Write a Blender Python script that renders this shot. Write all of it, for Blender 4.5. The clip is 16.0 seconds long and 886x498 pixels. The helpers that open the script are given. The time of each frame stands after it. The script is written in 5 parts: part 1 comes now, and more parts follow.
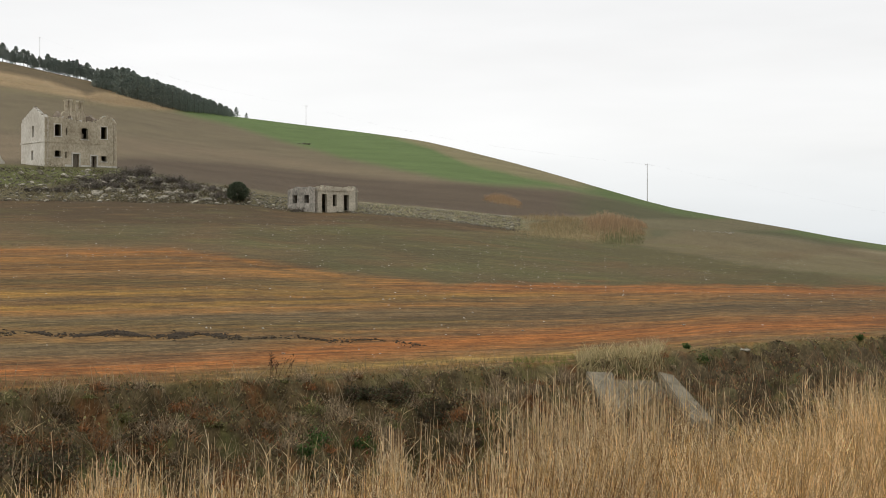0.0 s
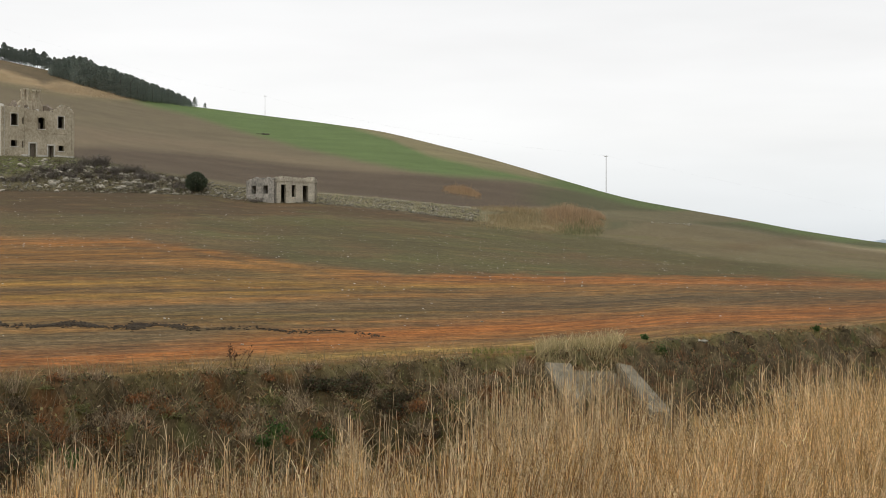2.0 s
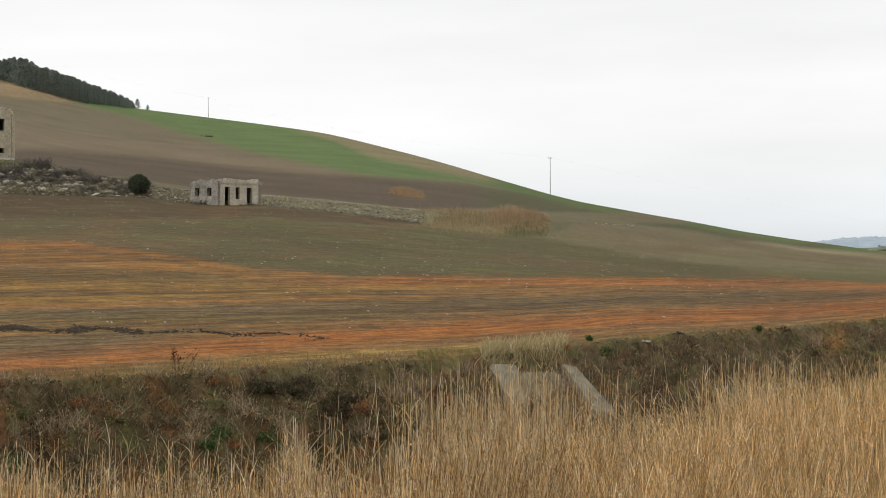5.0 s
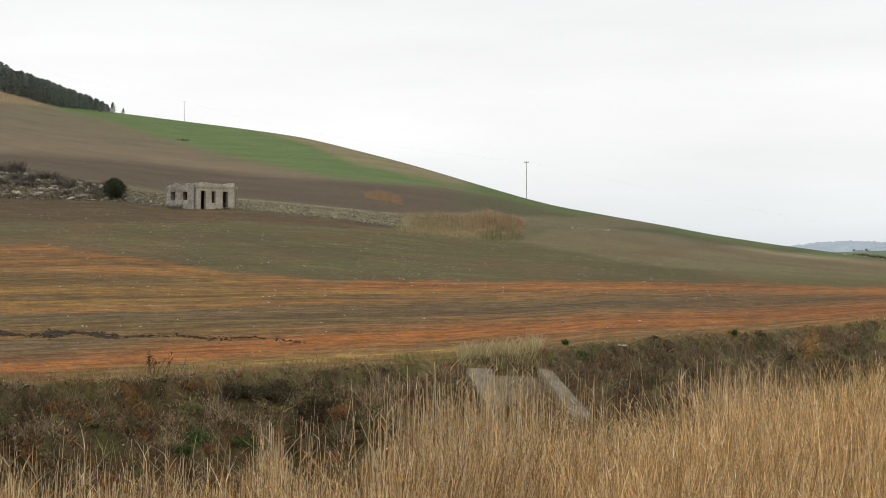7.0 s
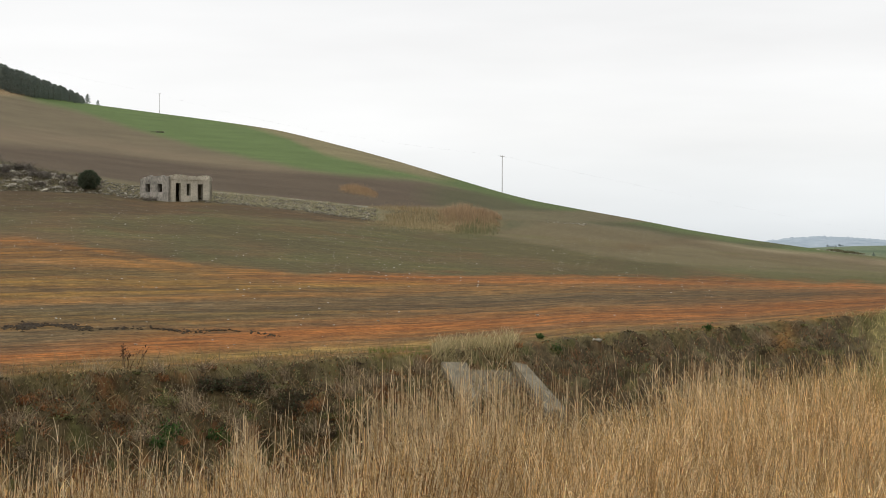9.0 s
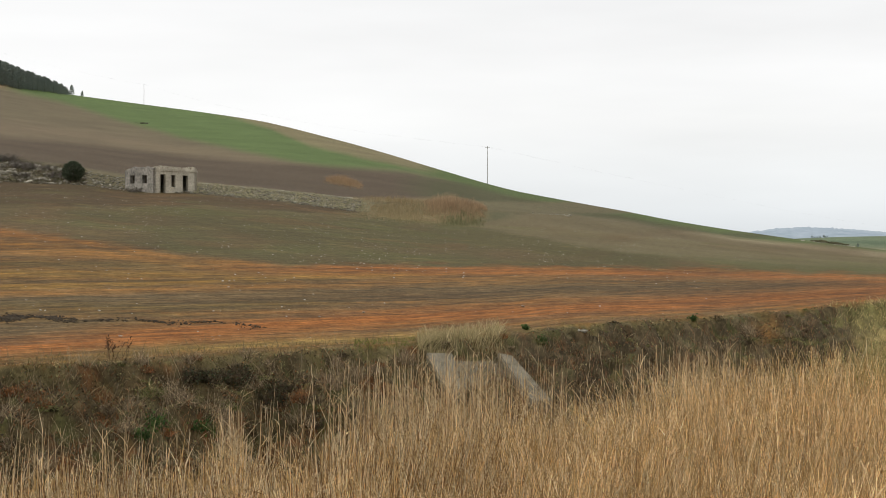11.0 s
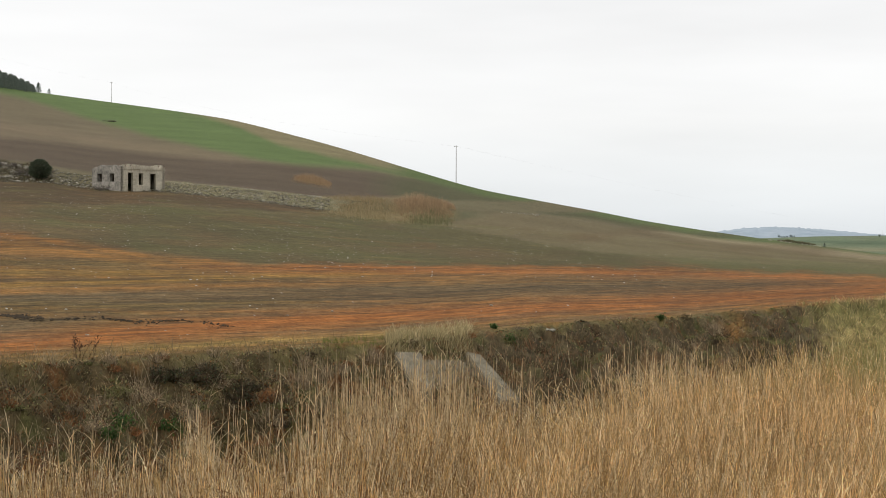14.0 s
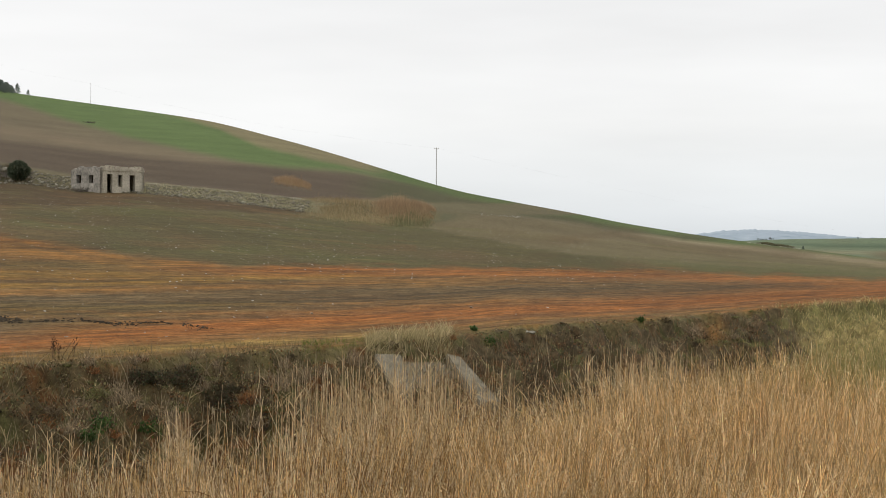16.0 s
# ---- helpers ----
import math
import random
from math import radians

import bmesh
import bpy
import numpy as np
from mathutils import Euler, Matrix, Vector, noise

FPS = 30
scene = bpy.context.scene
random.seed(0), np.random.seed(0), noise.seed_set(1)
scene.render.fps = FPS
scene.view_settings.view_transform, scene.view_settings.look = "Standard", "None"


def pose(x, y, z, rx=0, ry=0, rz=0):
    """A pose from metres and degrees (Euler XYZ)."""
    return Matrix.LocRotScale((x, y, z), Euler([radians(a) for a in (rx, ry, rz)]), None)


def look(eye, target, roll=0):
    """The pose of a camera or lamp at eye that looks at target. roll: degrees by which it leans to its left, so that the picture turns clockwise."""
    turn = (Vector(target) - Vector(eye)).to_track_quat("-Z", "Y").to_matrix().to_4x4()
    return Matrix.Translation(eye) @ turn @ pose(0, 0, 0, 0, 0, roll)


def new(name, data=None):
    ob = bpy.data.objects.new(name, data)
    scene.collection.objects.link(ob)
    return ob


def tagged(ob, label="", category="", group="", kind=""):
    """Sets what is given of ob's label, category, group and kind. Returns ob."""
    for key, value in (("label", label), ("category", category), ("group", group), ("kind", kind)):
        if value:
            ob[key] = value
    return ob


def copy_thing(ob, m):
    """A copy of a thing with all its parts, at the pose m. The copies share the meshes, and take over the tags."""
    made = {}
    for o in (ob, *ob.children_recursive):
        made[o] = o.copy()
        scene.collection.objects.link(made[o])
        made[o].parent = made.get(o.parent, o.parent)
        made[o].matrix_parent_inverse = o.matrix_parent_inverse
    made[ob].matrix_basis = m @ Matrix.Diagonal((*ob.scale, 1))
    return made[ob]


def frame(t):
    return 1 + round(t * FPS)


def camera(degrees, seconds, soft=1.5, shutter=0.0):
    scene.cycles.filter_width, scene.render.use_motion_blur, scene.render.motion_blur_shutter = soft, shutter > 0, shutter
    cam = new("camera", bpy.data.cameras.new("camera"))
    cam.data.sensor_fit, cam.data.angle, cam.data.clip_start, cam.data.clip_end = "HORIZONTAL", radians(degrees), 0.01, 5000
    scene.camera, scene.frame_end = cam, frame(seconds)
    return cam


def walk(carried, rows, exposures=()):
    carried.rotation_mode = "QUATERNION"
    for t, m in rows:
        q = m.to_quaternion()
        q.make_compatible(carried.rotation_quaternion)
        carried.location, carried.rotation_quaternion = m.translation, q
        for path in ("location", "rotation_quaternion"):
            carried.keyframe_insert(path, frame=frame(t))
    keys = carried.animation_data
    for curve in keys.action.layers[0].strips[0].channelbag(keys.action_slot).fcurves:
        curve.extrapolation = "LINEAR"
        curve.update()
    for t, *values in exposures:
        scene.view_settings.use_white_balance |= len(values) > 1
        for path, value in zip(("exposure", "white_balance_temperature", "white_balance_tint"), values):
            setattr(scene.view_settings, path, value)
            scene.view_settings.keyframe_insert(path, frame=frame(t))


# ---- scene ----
cam = camera(32.2, 16.0, soft=0.6)
EYE, TILT = 3.1, 0.30
# seconds, turn to the right, tilt, lean to the right, in degrees; the camera stands and turns
ROWS = [
    (0.0, 0.000, 0.000, 0.000), (0.5, 0.619, -0.085, 0.030), (1.0, 0.975, -0.164, -0.101),
    (1.5, 1.169, -0.263, -0.033), (2.0, 1.520, -0.337, -0.104), (2.5, 1.879, -0.367, -0.167),
    (3.0, 2.265, -0.395, -0.057), (3.5, 2.618, -0.379, -0.065), (4.0, 2.976, -0.353, -0.035),
    (6.5, 4.262, -0.130, 0.126), (7.0, 4.462, -0.112, 0.062), (7.5, 4.655, -0.126, 0.006),
    (8.0, 4.861, -0.172, 0.019), (8.5, 5.115, -0.255, -0.108), (9.0, 5.383, -0.349, -0.198),
    (11.5, 6.048, -0.749, -0.054), (12.0, 6.206, -0.805, 0.013), (12.5, 6.401, -0.814, -0.074),
    (13.0, 6.653, -0.813, -0.105), (13.5, 6.890, -0.776, -0.147), (14.0, 7.102, -0.708, -0.248),
    (14.5, 7.270, -0.620, -0.114), (15.0, 7.451, -0.555, -0.012), (15.5, 7.643, -0.555, -0.164),
    (16.0, 7.845, -0.625, -0.332),
]
walk(cam, [(t, pose(0, 0, EYE, 90 + TILT + tilt, lean, -turn)) for t, turn, tilt, lean in ROWS],
     exposures=[(0.0, 0.0), (14.6, 0.0), (15.3, -0.04), (16.0, -0.05)])

# ---- light: an overcast winter sky and a weak, wide sun behind the cloud ----
SUN_EL, SUN_AZ = 38.0, -100.0
world = bpy.data.worlds.new("overcast")
scene.world = world
world.use_nodes = True
wt = world.node_tree
wt.nodes.clear()


def wnode(kind, **kw):
    n = wt.nodes.new(kind)
    for k, v in kw.items():
        if k in n.inputs:
            n.inputs[k].default_value = v
    return n


w_out = wnode("ShaderNodeOutputWorld")
w_bg = wnode("ShaderNodeBackground", Strength=1.0)
w_sky = wnode("ShaderNodeTexSky")
w_sky.sky_type, w_sky.sun_disc = "NISHITA", False
w_sky.sun_elevation, w_sky.sun_rotation = radians(SUN_EL), radians(SUN_AZ)
w_dim = wnode("ShaderNodeMixRGB", Fac=1.0)
w_dim.blend_type = "MULTIPLY"
w_dim.inputs[2].default_value = (0.10, 0.10, 0.10, 1)
w_geo = wnode("ShaderNodeTexCoord")
w_sep = wnode("ShaderNodeSeparateXYZ")
w_ramp = wnode("ShaderNodeValToRGB")
r = w_ramp.color_ramp
r.elements[0].position, r.elements[0].color = 0.0, (0.76, 0.80, 0.83, 1)
r.elements[1].position, r.elements[1].color = 1.0, (0.86, 0.87, 0.88, 1)
for at, c in ((0.02, (0.84, 0.87, 0.89)), (0.075, (0.985, 0.985, 0.98)), (0.13, (0.985, 0.98, 0.975)), (0.2, (0.92, 0.92, 0.92))):
    e = r.elements.new(at)
    e.color = (*c, 1)
w_map = wnode("ShaderNodeMapping")
w_map.inputs["Scale"].default_value = (1.5, 1.5, 9.0)
w_noise = wnode("ShaderNodeTexNoise", Scale=2.2, Detail=4.0, Roughness=0.5)
w_cl = wnode("ShaderNodeMapRange")
for k, v in zip(("From Min", "From Max", "To Min", "To Max"), (0.3, 0.7, 0.94, 1.05)):
    w_cl.inputs[k].default_value = v
w_mul = wnode("ShaderNodeMixRGB", Fac=1.0)
w_mul.blend_type = "MULTIPLY"
w_mix = wnode("ShaderNodeMixRGB", Fac=0.94)
L = wt.links.new
L(w_geo.outputs["Generated"], w_sep.inputs[0])
L(w_sep.outputs["Z"], w_ramp.inputs[0])
L(w_geo.outputs["Generated"], w_map.inputs[0])
L(w_map.outputs[0], w_noise.inputs["Vector"])
L(w_noise.outputs["Fac"], w_cl.inputs["Value"])
L(w_ramp.outputs[0], w_mul.inputs[1])
L(w_cl.outputs[0], w_mul.inputs[2])
L(w_sky.outputs[0], w_dim.inputs[1])
L(w_dim.outputs[0], w_mix.inputs[1])
L(w_mul.outputs[0], w_mix.inputs[2])
L(w_mix.outputs[0], w_bg.inputs["Color"])
L(w_bg.outputs[0], w_out.inputs["Surface"])

sun = new("sun", bpy.data.lights.new("sun", "SUN"))
sun.data.energy, sun.data.angle, sun.data.color = 0.9, radians(16), (1.0, 0.96, 0.9)
sun.matrix_world = look((0, 0, 0), (-math.cos(radians(SUN_EL)) * math.sin(radians(SUN_AZ)), -math.cos(radians(SUN_EL)) * math.cos(radians(SUN_AZ)), -math.sin(radians(SUN_EL))))


# ---- materials ----
def material(name):
    m = bpy.data.materials.new(name)
    m.use_nodes = True
    return m, m.node_tree, m.node_tree.nodes["Principled BSDF"]


def mnode(tree, kind, **kw):
    n = tree.nodes.new(kind)
    for k, v in kw.items():
        n.inputs[k.replace("_", " ")].default_value = v
    return n


def rough(name, dark, light, scale=4.0, fine=30.0, bump=0.4, roughness=0.9, island=0.0, per_object=0.0, stretch=(1, 1, 1)):
    """A matt weathered surface: two scales of noise between two colours, with relief."""
    m, t, b = material(name)
    link = t.links.new
    co = mnode(t, "ShaderNodeTexCoord")
    mp = mnode(t, "ShaderNodeMapping")
    mp.inputs["Scale"].default_value = stretch
    link(co.outputs["Object"], mp.inputs[0])
    big = mnode(t, "ShaderNodeTexNoise", Scale=scale, Detail=5.0, Roughness=0.6)
    small = mnode(t, "ShaderNodeTexNoise", Scale=fine, Detail=4.0, Roughness=0.6)
    link(mp.outputs[0], big.inputs["Vector"])
    link(mp.outputs[0], small.inputs["Vector"])
    add = mnode(t, "ShaderNodeMath")
    add.operation = "ADD"
    link(big.outputs["Fac"], add.inputs[0])
    link(small.outputs["Fac"], add.inputs[1])
    last = add.outputs[0]
    for amount, kind, socket in ((island, "ShaderNodeNewGeometry", "Random Per Island"), (per_object, "ShaderNodeObjectInfo", "Random")):
        if amount:
            g = mnode(t, kind)
            s = mnode(t, "ShaderNodeMath")
            s.operation = "MULTIPLY_ADD"
            s.inputs[1].default_value = 2 * amount
            s.inputs[2].default_value = -amount
            link(g.outputs[socket], s.inputs[0])
            a2 = mnode(t, "ShaderNodeMath")
            a2.operation = "ADD"
            link(last, a2.inputs[0])
            link(s.outputs[0], a2.inputs[1])
            last = a2.outputs[0]
    mr = mnode(t, "ShaderNodeMapRange")
    mr.inputs["From Min"].default_value, mr.inputs["From Max"].default_value = 0.72, 1.28
    link(last, mr.inputs["Value"])
    mix = mnode(t, "ShaderNodeMixRGB")
    mix.inputs[1].default_value, mix.inputs[2].default_value = (*dark, 1), (*light, 1)
    link(mr.outputs[0], mix.inputs[0])
    link(mix.outputs[0], b.inputs["Base Color"])
    b.inputs["Roughness"].default_value = roughness
    b.inputs["Specular IOR Level"].default_value = 0.2
    if bump:
        bp = mnode(t, "ShaderNodeBump", Strength=bump, Distance=0.05)
        link(small.outputs["Fac"], bp.inputs["Height"])
        link(bp.outputs[0], b.inputs["Normal"])
    return m


def field_material():
    """Soil, stubble and young corn: the colour of the fields, drawn out in furrows, with clods."""
    m, t, b = material("fields")
    link = t.links.new
    col = mnode(t, "ShaderNodeAttribute")
    col.attribute_name = "crop"
    lay = mnode(t, "ShaderNodeAttribute")
    lay.attribute_name = "furrow"
    geo = mnode(t, "ShaderNodeNewGeometry")
    mp = mnode(t, "ShaderNodeMapping")
    mp.inputs["Scale"].default_value = (0.018, 0.17, 1)
    link(lay.outputs["Vector"], mp.inputs[0])
    streak = mnode(t, "ShaderNodeTexNoise", Scale=1.0, Detail=7.0, Roughness=0.72, Distortion=0.35)
    link(mp.outputs[0], streak.inputs["Vector"])
    clod = mnode(t, "ShaderNodeTexNoise", Scale=2.6, Detail=6.0, Roughness=0.7)
    link(geo.outputs["Position"], clod.inputs["Vector"])
    patch = mnode(t, "ShaderNodeTexNoise", Scale=0.06, Detail=4.0, Roughness=0.55)
    link(geo.outputs["Position"], patch.inputs["Vector"])

    def rng(src, a, b_, c, d):
        n = mnode(t, "ShaderNodeMapRange")
        for k, v in zip(("From Min", "From Max", "To Min", "To Max"), (a, b_, c, d)):
            n.inputs[k].default_value = v
        link(src, n.inputs["Value"])
        return n.outputs[0]

    def mul(a, b_):
        n = mnode(t, "ShaderNodeMath")
        n.operation = "MULTIPLY"
        link(a, n.inputs[0])
        link(b_, n.inputs[1])
        return n.outputs[0]
    mp2 = mnode(t, "ShaderNodeMapping")
    mp2.inputs["Scale"].default_value = (0.045, 0.6, 1)
    link(lay.outputs["Vector"], mp2.inputs[0])
    line = mnode(t, "ShaderNodeTexNoise", Scale=1.0, Detail=8.0, Roughness=0.82, Distortion=0.5)
    link(mp2.outputs[0], line.inputs["Vector"])
    grain = mnode(t, "ShaderNodeTexNoise", Scale=5.0, Detail=8.0, Roughness=0.85)
    link(geo.outputs["Position"], grain.inputs["Vector"])
    till = mul(mul(rng(streak.outputs["Fac"], 0.36, 0.64, 0.75, 1.25), rng(line.outputs["Fac"], 0.34, 0.66, 1.3, 0.74)), mul(rng(clod.outputs["Fac"], 0.25, 0.75, 0.72, 1.28), rng(grain.outputs["Fac"], 0.3, 0.7, 0.3, 1.7)))
    mp3 = mnode(t, "ShaderNodeMapping")
    mp3.inputs["Scale"].default_value = (0.5, 2.0, 1)
    link(lay.outputs["Vector"], mp3.inputs[0])
    crisp = mnode(t, "ShaderNodeTexNoise", Scale=1.0, Detail=3.0, Roughness=0.7)
    link(mp3.outputs[0], crisp.inputs["Vector"])
    till = mul(till, rng(crisp.outputs["Fac"], 0.34, 0.66, 0.62, 1.38))
    soft = mul(rng(grain.outputs["Fac"], 0.36, 0.64, 0.5, 1.5), rng(clod.outputs["Fac"], 0.3, 0.7, 0.75, 1.25))
    pickm = mnode(t, "ShaderNodeMix")
    link(col.outputs["Alpha"], pickm.inputs[0])
    link(soft, pickm.inputs[2])
    link(till, pickm.inputs[3])
    k = mul(pickm.outputs[0], rng(patch.outputs["Fac"], 0.3, 0.7, 0.87, 1.11))
    bare = mnode(t, "ShaderNodeMixRGB")
    bare.inputs[2].default_value = (0.105, 0.086, 0.052, 1)
    link(mul(mul(rng(line.outputs["Fac"], 0.44, 0.6, 0.0, 0.6), rng(grain.outputs["Fac"], 0.42, 0.56, 0.5, 1.0)), col.outputs["Alpha"]), bare.inputs[0])
    link(col.outputs["Color"], bare.inputs[1])
    mx = mnode(t, "ShaderNodeMixRGB", Fac=1.0)
    mx.blend_type = "MULTIPLY"
    link(bare.outputs[0], mx.inputs[1])
    link(k, mx.inputs[2])
    link(mx.outputs[0], b.inputs["Base Color"])
    b.inputs["Roughness"].default_value = 0.95
    b.inputs["Specular IOR Level"].default_value = 0.1
    bp = mnode(t, "ShaderNodeBump", Strength=0.7, Distance=0.12)
    link(clod.outputs["Fac"], bp.inputs["Height"])
    link(bp.outputs[0], b.inputs["Normal"])
    return m


FIELDS = field_material()
PLASTER = rough("weathered_plaster", (0.29, 0.24, 0.165), (0.60, 0.525, 0.395), 0.4, 3.0, 0.12, stretch=(1, 1, 0.75))

# ---- the lie of the land ----
# Lines of the land as bearings and slopes from the eye, in thousandths, with the distance ahead in metres.
FOOT = [(-362.3, 36.8, 195), (-288.7, 36.5, 195), (-215.0, 35.7, 195), (-126.7, 33.9, 195), (-104.6, 30.2, 192), (-53.0, 28.4, 190), (5.9, 22.8, 188), (50.1, 16.6, 186), (116.3, 9.9, 190), (190.0, 7.0, 205), (288.7, -2.6, 225), (374.1, -9.9, 235), (445.9, -14.4, 240), (502.9, -16.6, 240)]
BANK = [(-362.3, 61.5, 212), (-288.7, 60.0, 212), (-215.0, 57.4, 213), (-178.2, 50.4, 210), (-126.7, 43.1, 206), (-100.9, 38.7, 203), (-53.0, 35.0, 202), (5.9, 29.8, 200), (50.1, 25.4, 198), (116.3, 20.3, 205), (190.0, 15.5, 225), (288.7, 1.1, 240), (374.1, -7.0, 250), (445.9, -12.5, 255), (502.9, -15.1, 255)]
RIDGE = [(-380.7, 141.8, 800), (-288.7, 127.8, 780), (-222.4, 113.0, 765), (-181.9, 101.3, 750), (-137.0, 91.7, 735), (-89.5, 85.8, 715), (-60.4, 82.3, 680), (-30.9, 78.4, 630), (-12.5, 75.6, 595), (5.9, 71.4, 560), (24.3, 66.8, 530), (42.7, 62.2, 500), (61.1, 57.2, 475), (79.5, 51.9, 450), (97.9, 46.4, 428), (116.3, 41.1, 408), (132.9, 36.3, 390), (153.2, 31.3, 375), (190.0, 24.7, 360), (226.8, 18.4, 350), (259.2, 12.2, 345), (297.9, 6.3, 340), (337.3, 1.1, 340), (377.4, -3.7, 340), (445.1, -11.8, 340), (502.9, -14.4, 340)]
CREST = [(-380.7, -5.5, 1500), (263.6, -5.5, 1500), (315.2, -2.6, 1500), (337.3, 0.7, 1500), (377.0, 2.2, 1500), (444.8, 3.3, 1500), (502.9, 3.3, 1500)]
EDGE = [(-380.7, -90.9), (-288.7, -86.5), (-178.2, -81.4), (-67.7, -75.8), (79.5, -68.1), (145.8, -61.5), (190.0, -56.0), (288.7, -51.2), (374.1, -43.1), (445.9, -38.7), (502.9, -35.0)]
EDGE_P = 31.8


def smooth_line(rows, k):
    xs = np.array([q[0] for q in rows])
    ys = np.array([q[k] for q in rows], float)
    fine = np.linspace(xs[0], xs[-1], 600)
    v = np.interp(fine, xs, ys)
    w = np.hanning(19)
    v = np.convolve(np.pad(v, 9, mode="edge"), w / w.sum(), "valid")
    return lambda u: np.interp(u, fine, v)


f_e, f_y = smooth_line(FOOT, 1), smooth_line(FOOT, 2)
b_e, b_y = smooth_line(BANK, 1), smooth_line(BANK, 2)
r_e, r_y = smooth_line(RIDGE, 1), smooth_line(RIDGE, 2)
c_e, c_y = smooth_line(CREST, 1), smooth_line(CREST, 2)
e_e = smooth_line(EDGE, 1)


def waves(x, y, size, seed=0.0):
    """Smooth rolling noise without a lattice, about -1 to 1."""
    rs = np.random.RandomState(int(seed) + 5)
    out = 0.0
    for k in range(7):
        a, ph, fr = rs.uniform(0, 6.283), rs.uniform(0, 6.283), rs.uniform(0.6, 2.0) / size * 6.283
        out = out + np.sin((x * math.cos(a) + y * math.sin(a)) * fr + ph + 1.3 * np.sin((x * math.sin(a) - y * math.cos(a)) * fr * 0.7 + ph * 2))
    return out / 3.2


AZ0, AZ1 = radians(-19.5), radians(28.0)
P_LINE = [-400, -3, 2.5, 4.5, 7, 13, 17, 21, 25.5, 27, 29.0, 30.3, 31.0, 31.35, 31.8]
Z_LINE = [1.5, 1.5, 1.45, 0.6, -0.9, -1.1, -1.5, -2.4, -2.9, -2.5, -1.55, -1.0, -0.55, -0.1, 0.0]


def edge_radius(az):
    c = np.cos(az) - np.sin(az)
    return np.where(c > 0.03, np.minimum(EDGE_P * math.sqrt(2) / np.maximum(c, 0.03), 1400.0), 1400.0)


def height(x, y):
    """The ground's height at x, y."""
    x, y = np.asarray(x, float), np.asarray(y, float)
    az, rad = np.arctan2(x, y), np.hypot(x, y)
    ac = np.clip(az, AZ0, AZ1)
    u, d = 1000 * np.tan(ac), rad * np.cos(ac)
    ra = edge_radius(az)
    da = ra * np.cos(ac)
    za = np.clip(EYE + da * e_e(u) / 1000, -0.6, 0.6)
    p = (y - x) / math.sqrt(2)
    open_bank = (1 - np.exp(-((u - 136) / 42) ** 4)) * np.clip((p - 24) / 2, 0, 1)
    near = np.interp(p + open_bank * (0.3 * waves(x, y, 3.4, 41) + 0.14 * waves(x, y, 1.2, 42)), P_LINE, Z_LINE)
    near = near + za * np.clip((p - 26) / 5.8, 0, 1)
    rough_bank = open_bank * np.clip((32.2 - p) / 0.8, 0, 1)
    near = near + rough_bank * np.clip((31.4 - p) / 2, 0.12, 1) * (0.3 * waves(x, y, 4.5, 1) + 0.2 * waves(x, y, 1.4, 2) + 0.13 * waves(x, y, 0.7, 9))
    near = near - 1.3 * np.exp(-((u + 20) / 20) ** 2 - ((p - 28.4) / 1.6) ** 2) - 0.5 * np.exp(-((u + 262) / 20) ** 2 - ((p - 25.5) / 1.5) ** 2)
    df = np.maximum(f_y(u), da + 60)
    db = np.maximum(b_y(u), df + 8)
    dr = np.maximum(r_y(u), db + 60)
    dc = np.maximum(c_y(u), dr + 300)
    zf, zb, zr, zc = (EYE + dd * ee / 1000 for dd, ee in ((df, f_e(u)), (db, b_e(u)), (dr, r_e(u)), (dc, c_e(u))))
    t1 = np.clip((d - da) / (df - da), 0, 1)
    z1 = za + (zf - za) * (0.75 * t1 + 0.25 * t1 * t1)
    t2 = np.clip((d - df) / (db - df), 0, 1)
    z2 = zf + (zb - zf) * t2
    t3 = np.clip((d - db) / (dr - db), 0, 1)
    e3 = b_e(u) + (r_e(u) - b_e(u)) * (1 - (1 - t3) ** 1.5)
    z3 = EYE + d * e3 / 1000
    t4 = np.clip((d - dr) / (dc - dr), 0, 1)
    dip = np.minimum(zr, zc) - 9
    z4 = np.where(t4 < 0.25, zr + (dip - zr) * np.sin(np.clip(t4 / 0.25, 0, 1) * math.pi / 2) ** 2, dip + (zc - dip) * np.clip((t4 - 0.25) / 0.75, 0, 1))
    z5 = zc - (d - dc) * 0.02
    z = np.where(d < da, near, np.where(d < df, z1, np.where(d < db, z2, np.where(d < dr, z3, np.where(d < dc, z4, z5)))))
    return z


def at(u, e, dist=None):
    """The place on the ground at a bearing u and a slope e from the eye, in thousandths."""
    ds = np.linspace(12, 900, 9000) if dist is None else np.array([dist])
    zs = height(u / 1000 * ds, ds)
    es = (zs - EYE) / ds * 1000
    k = int(np.argmax(es >= e)) if dist is None else 0
    return Vector((u / 1000 * ds[k], ds[k], zs[k]))


def zone(u, e, upper, lower, soft=1.0):
    """1 between two lines of the land, fading over soft thousandths; each line is a list of (bearing, slope)."""
    top = np.interp(u, [q[0] for q in upper], [q[1] for q in upper])
    low = np.interp(u, [q[0] for q in lower], [q[1] for q in lower])
    return np.clip((top - e) / soft + 0.5, 0, 1) * np.clip((e - low) / soft + 0.5, 0, 1)


def span(u, a, b, soft):
    return np.clip((u - a) / soft + 0.5, 0, 1) * np.clip((b - u) / soft + 0.5, 0, 1)


def srgb(r_, g_, b_):
    return np.array([((c / 255 + 0.055) / 1.055) ** 2.4 for c in (r_, g_, b_)])


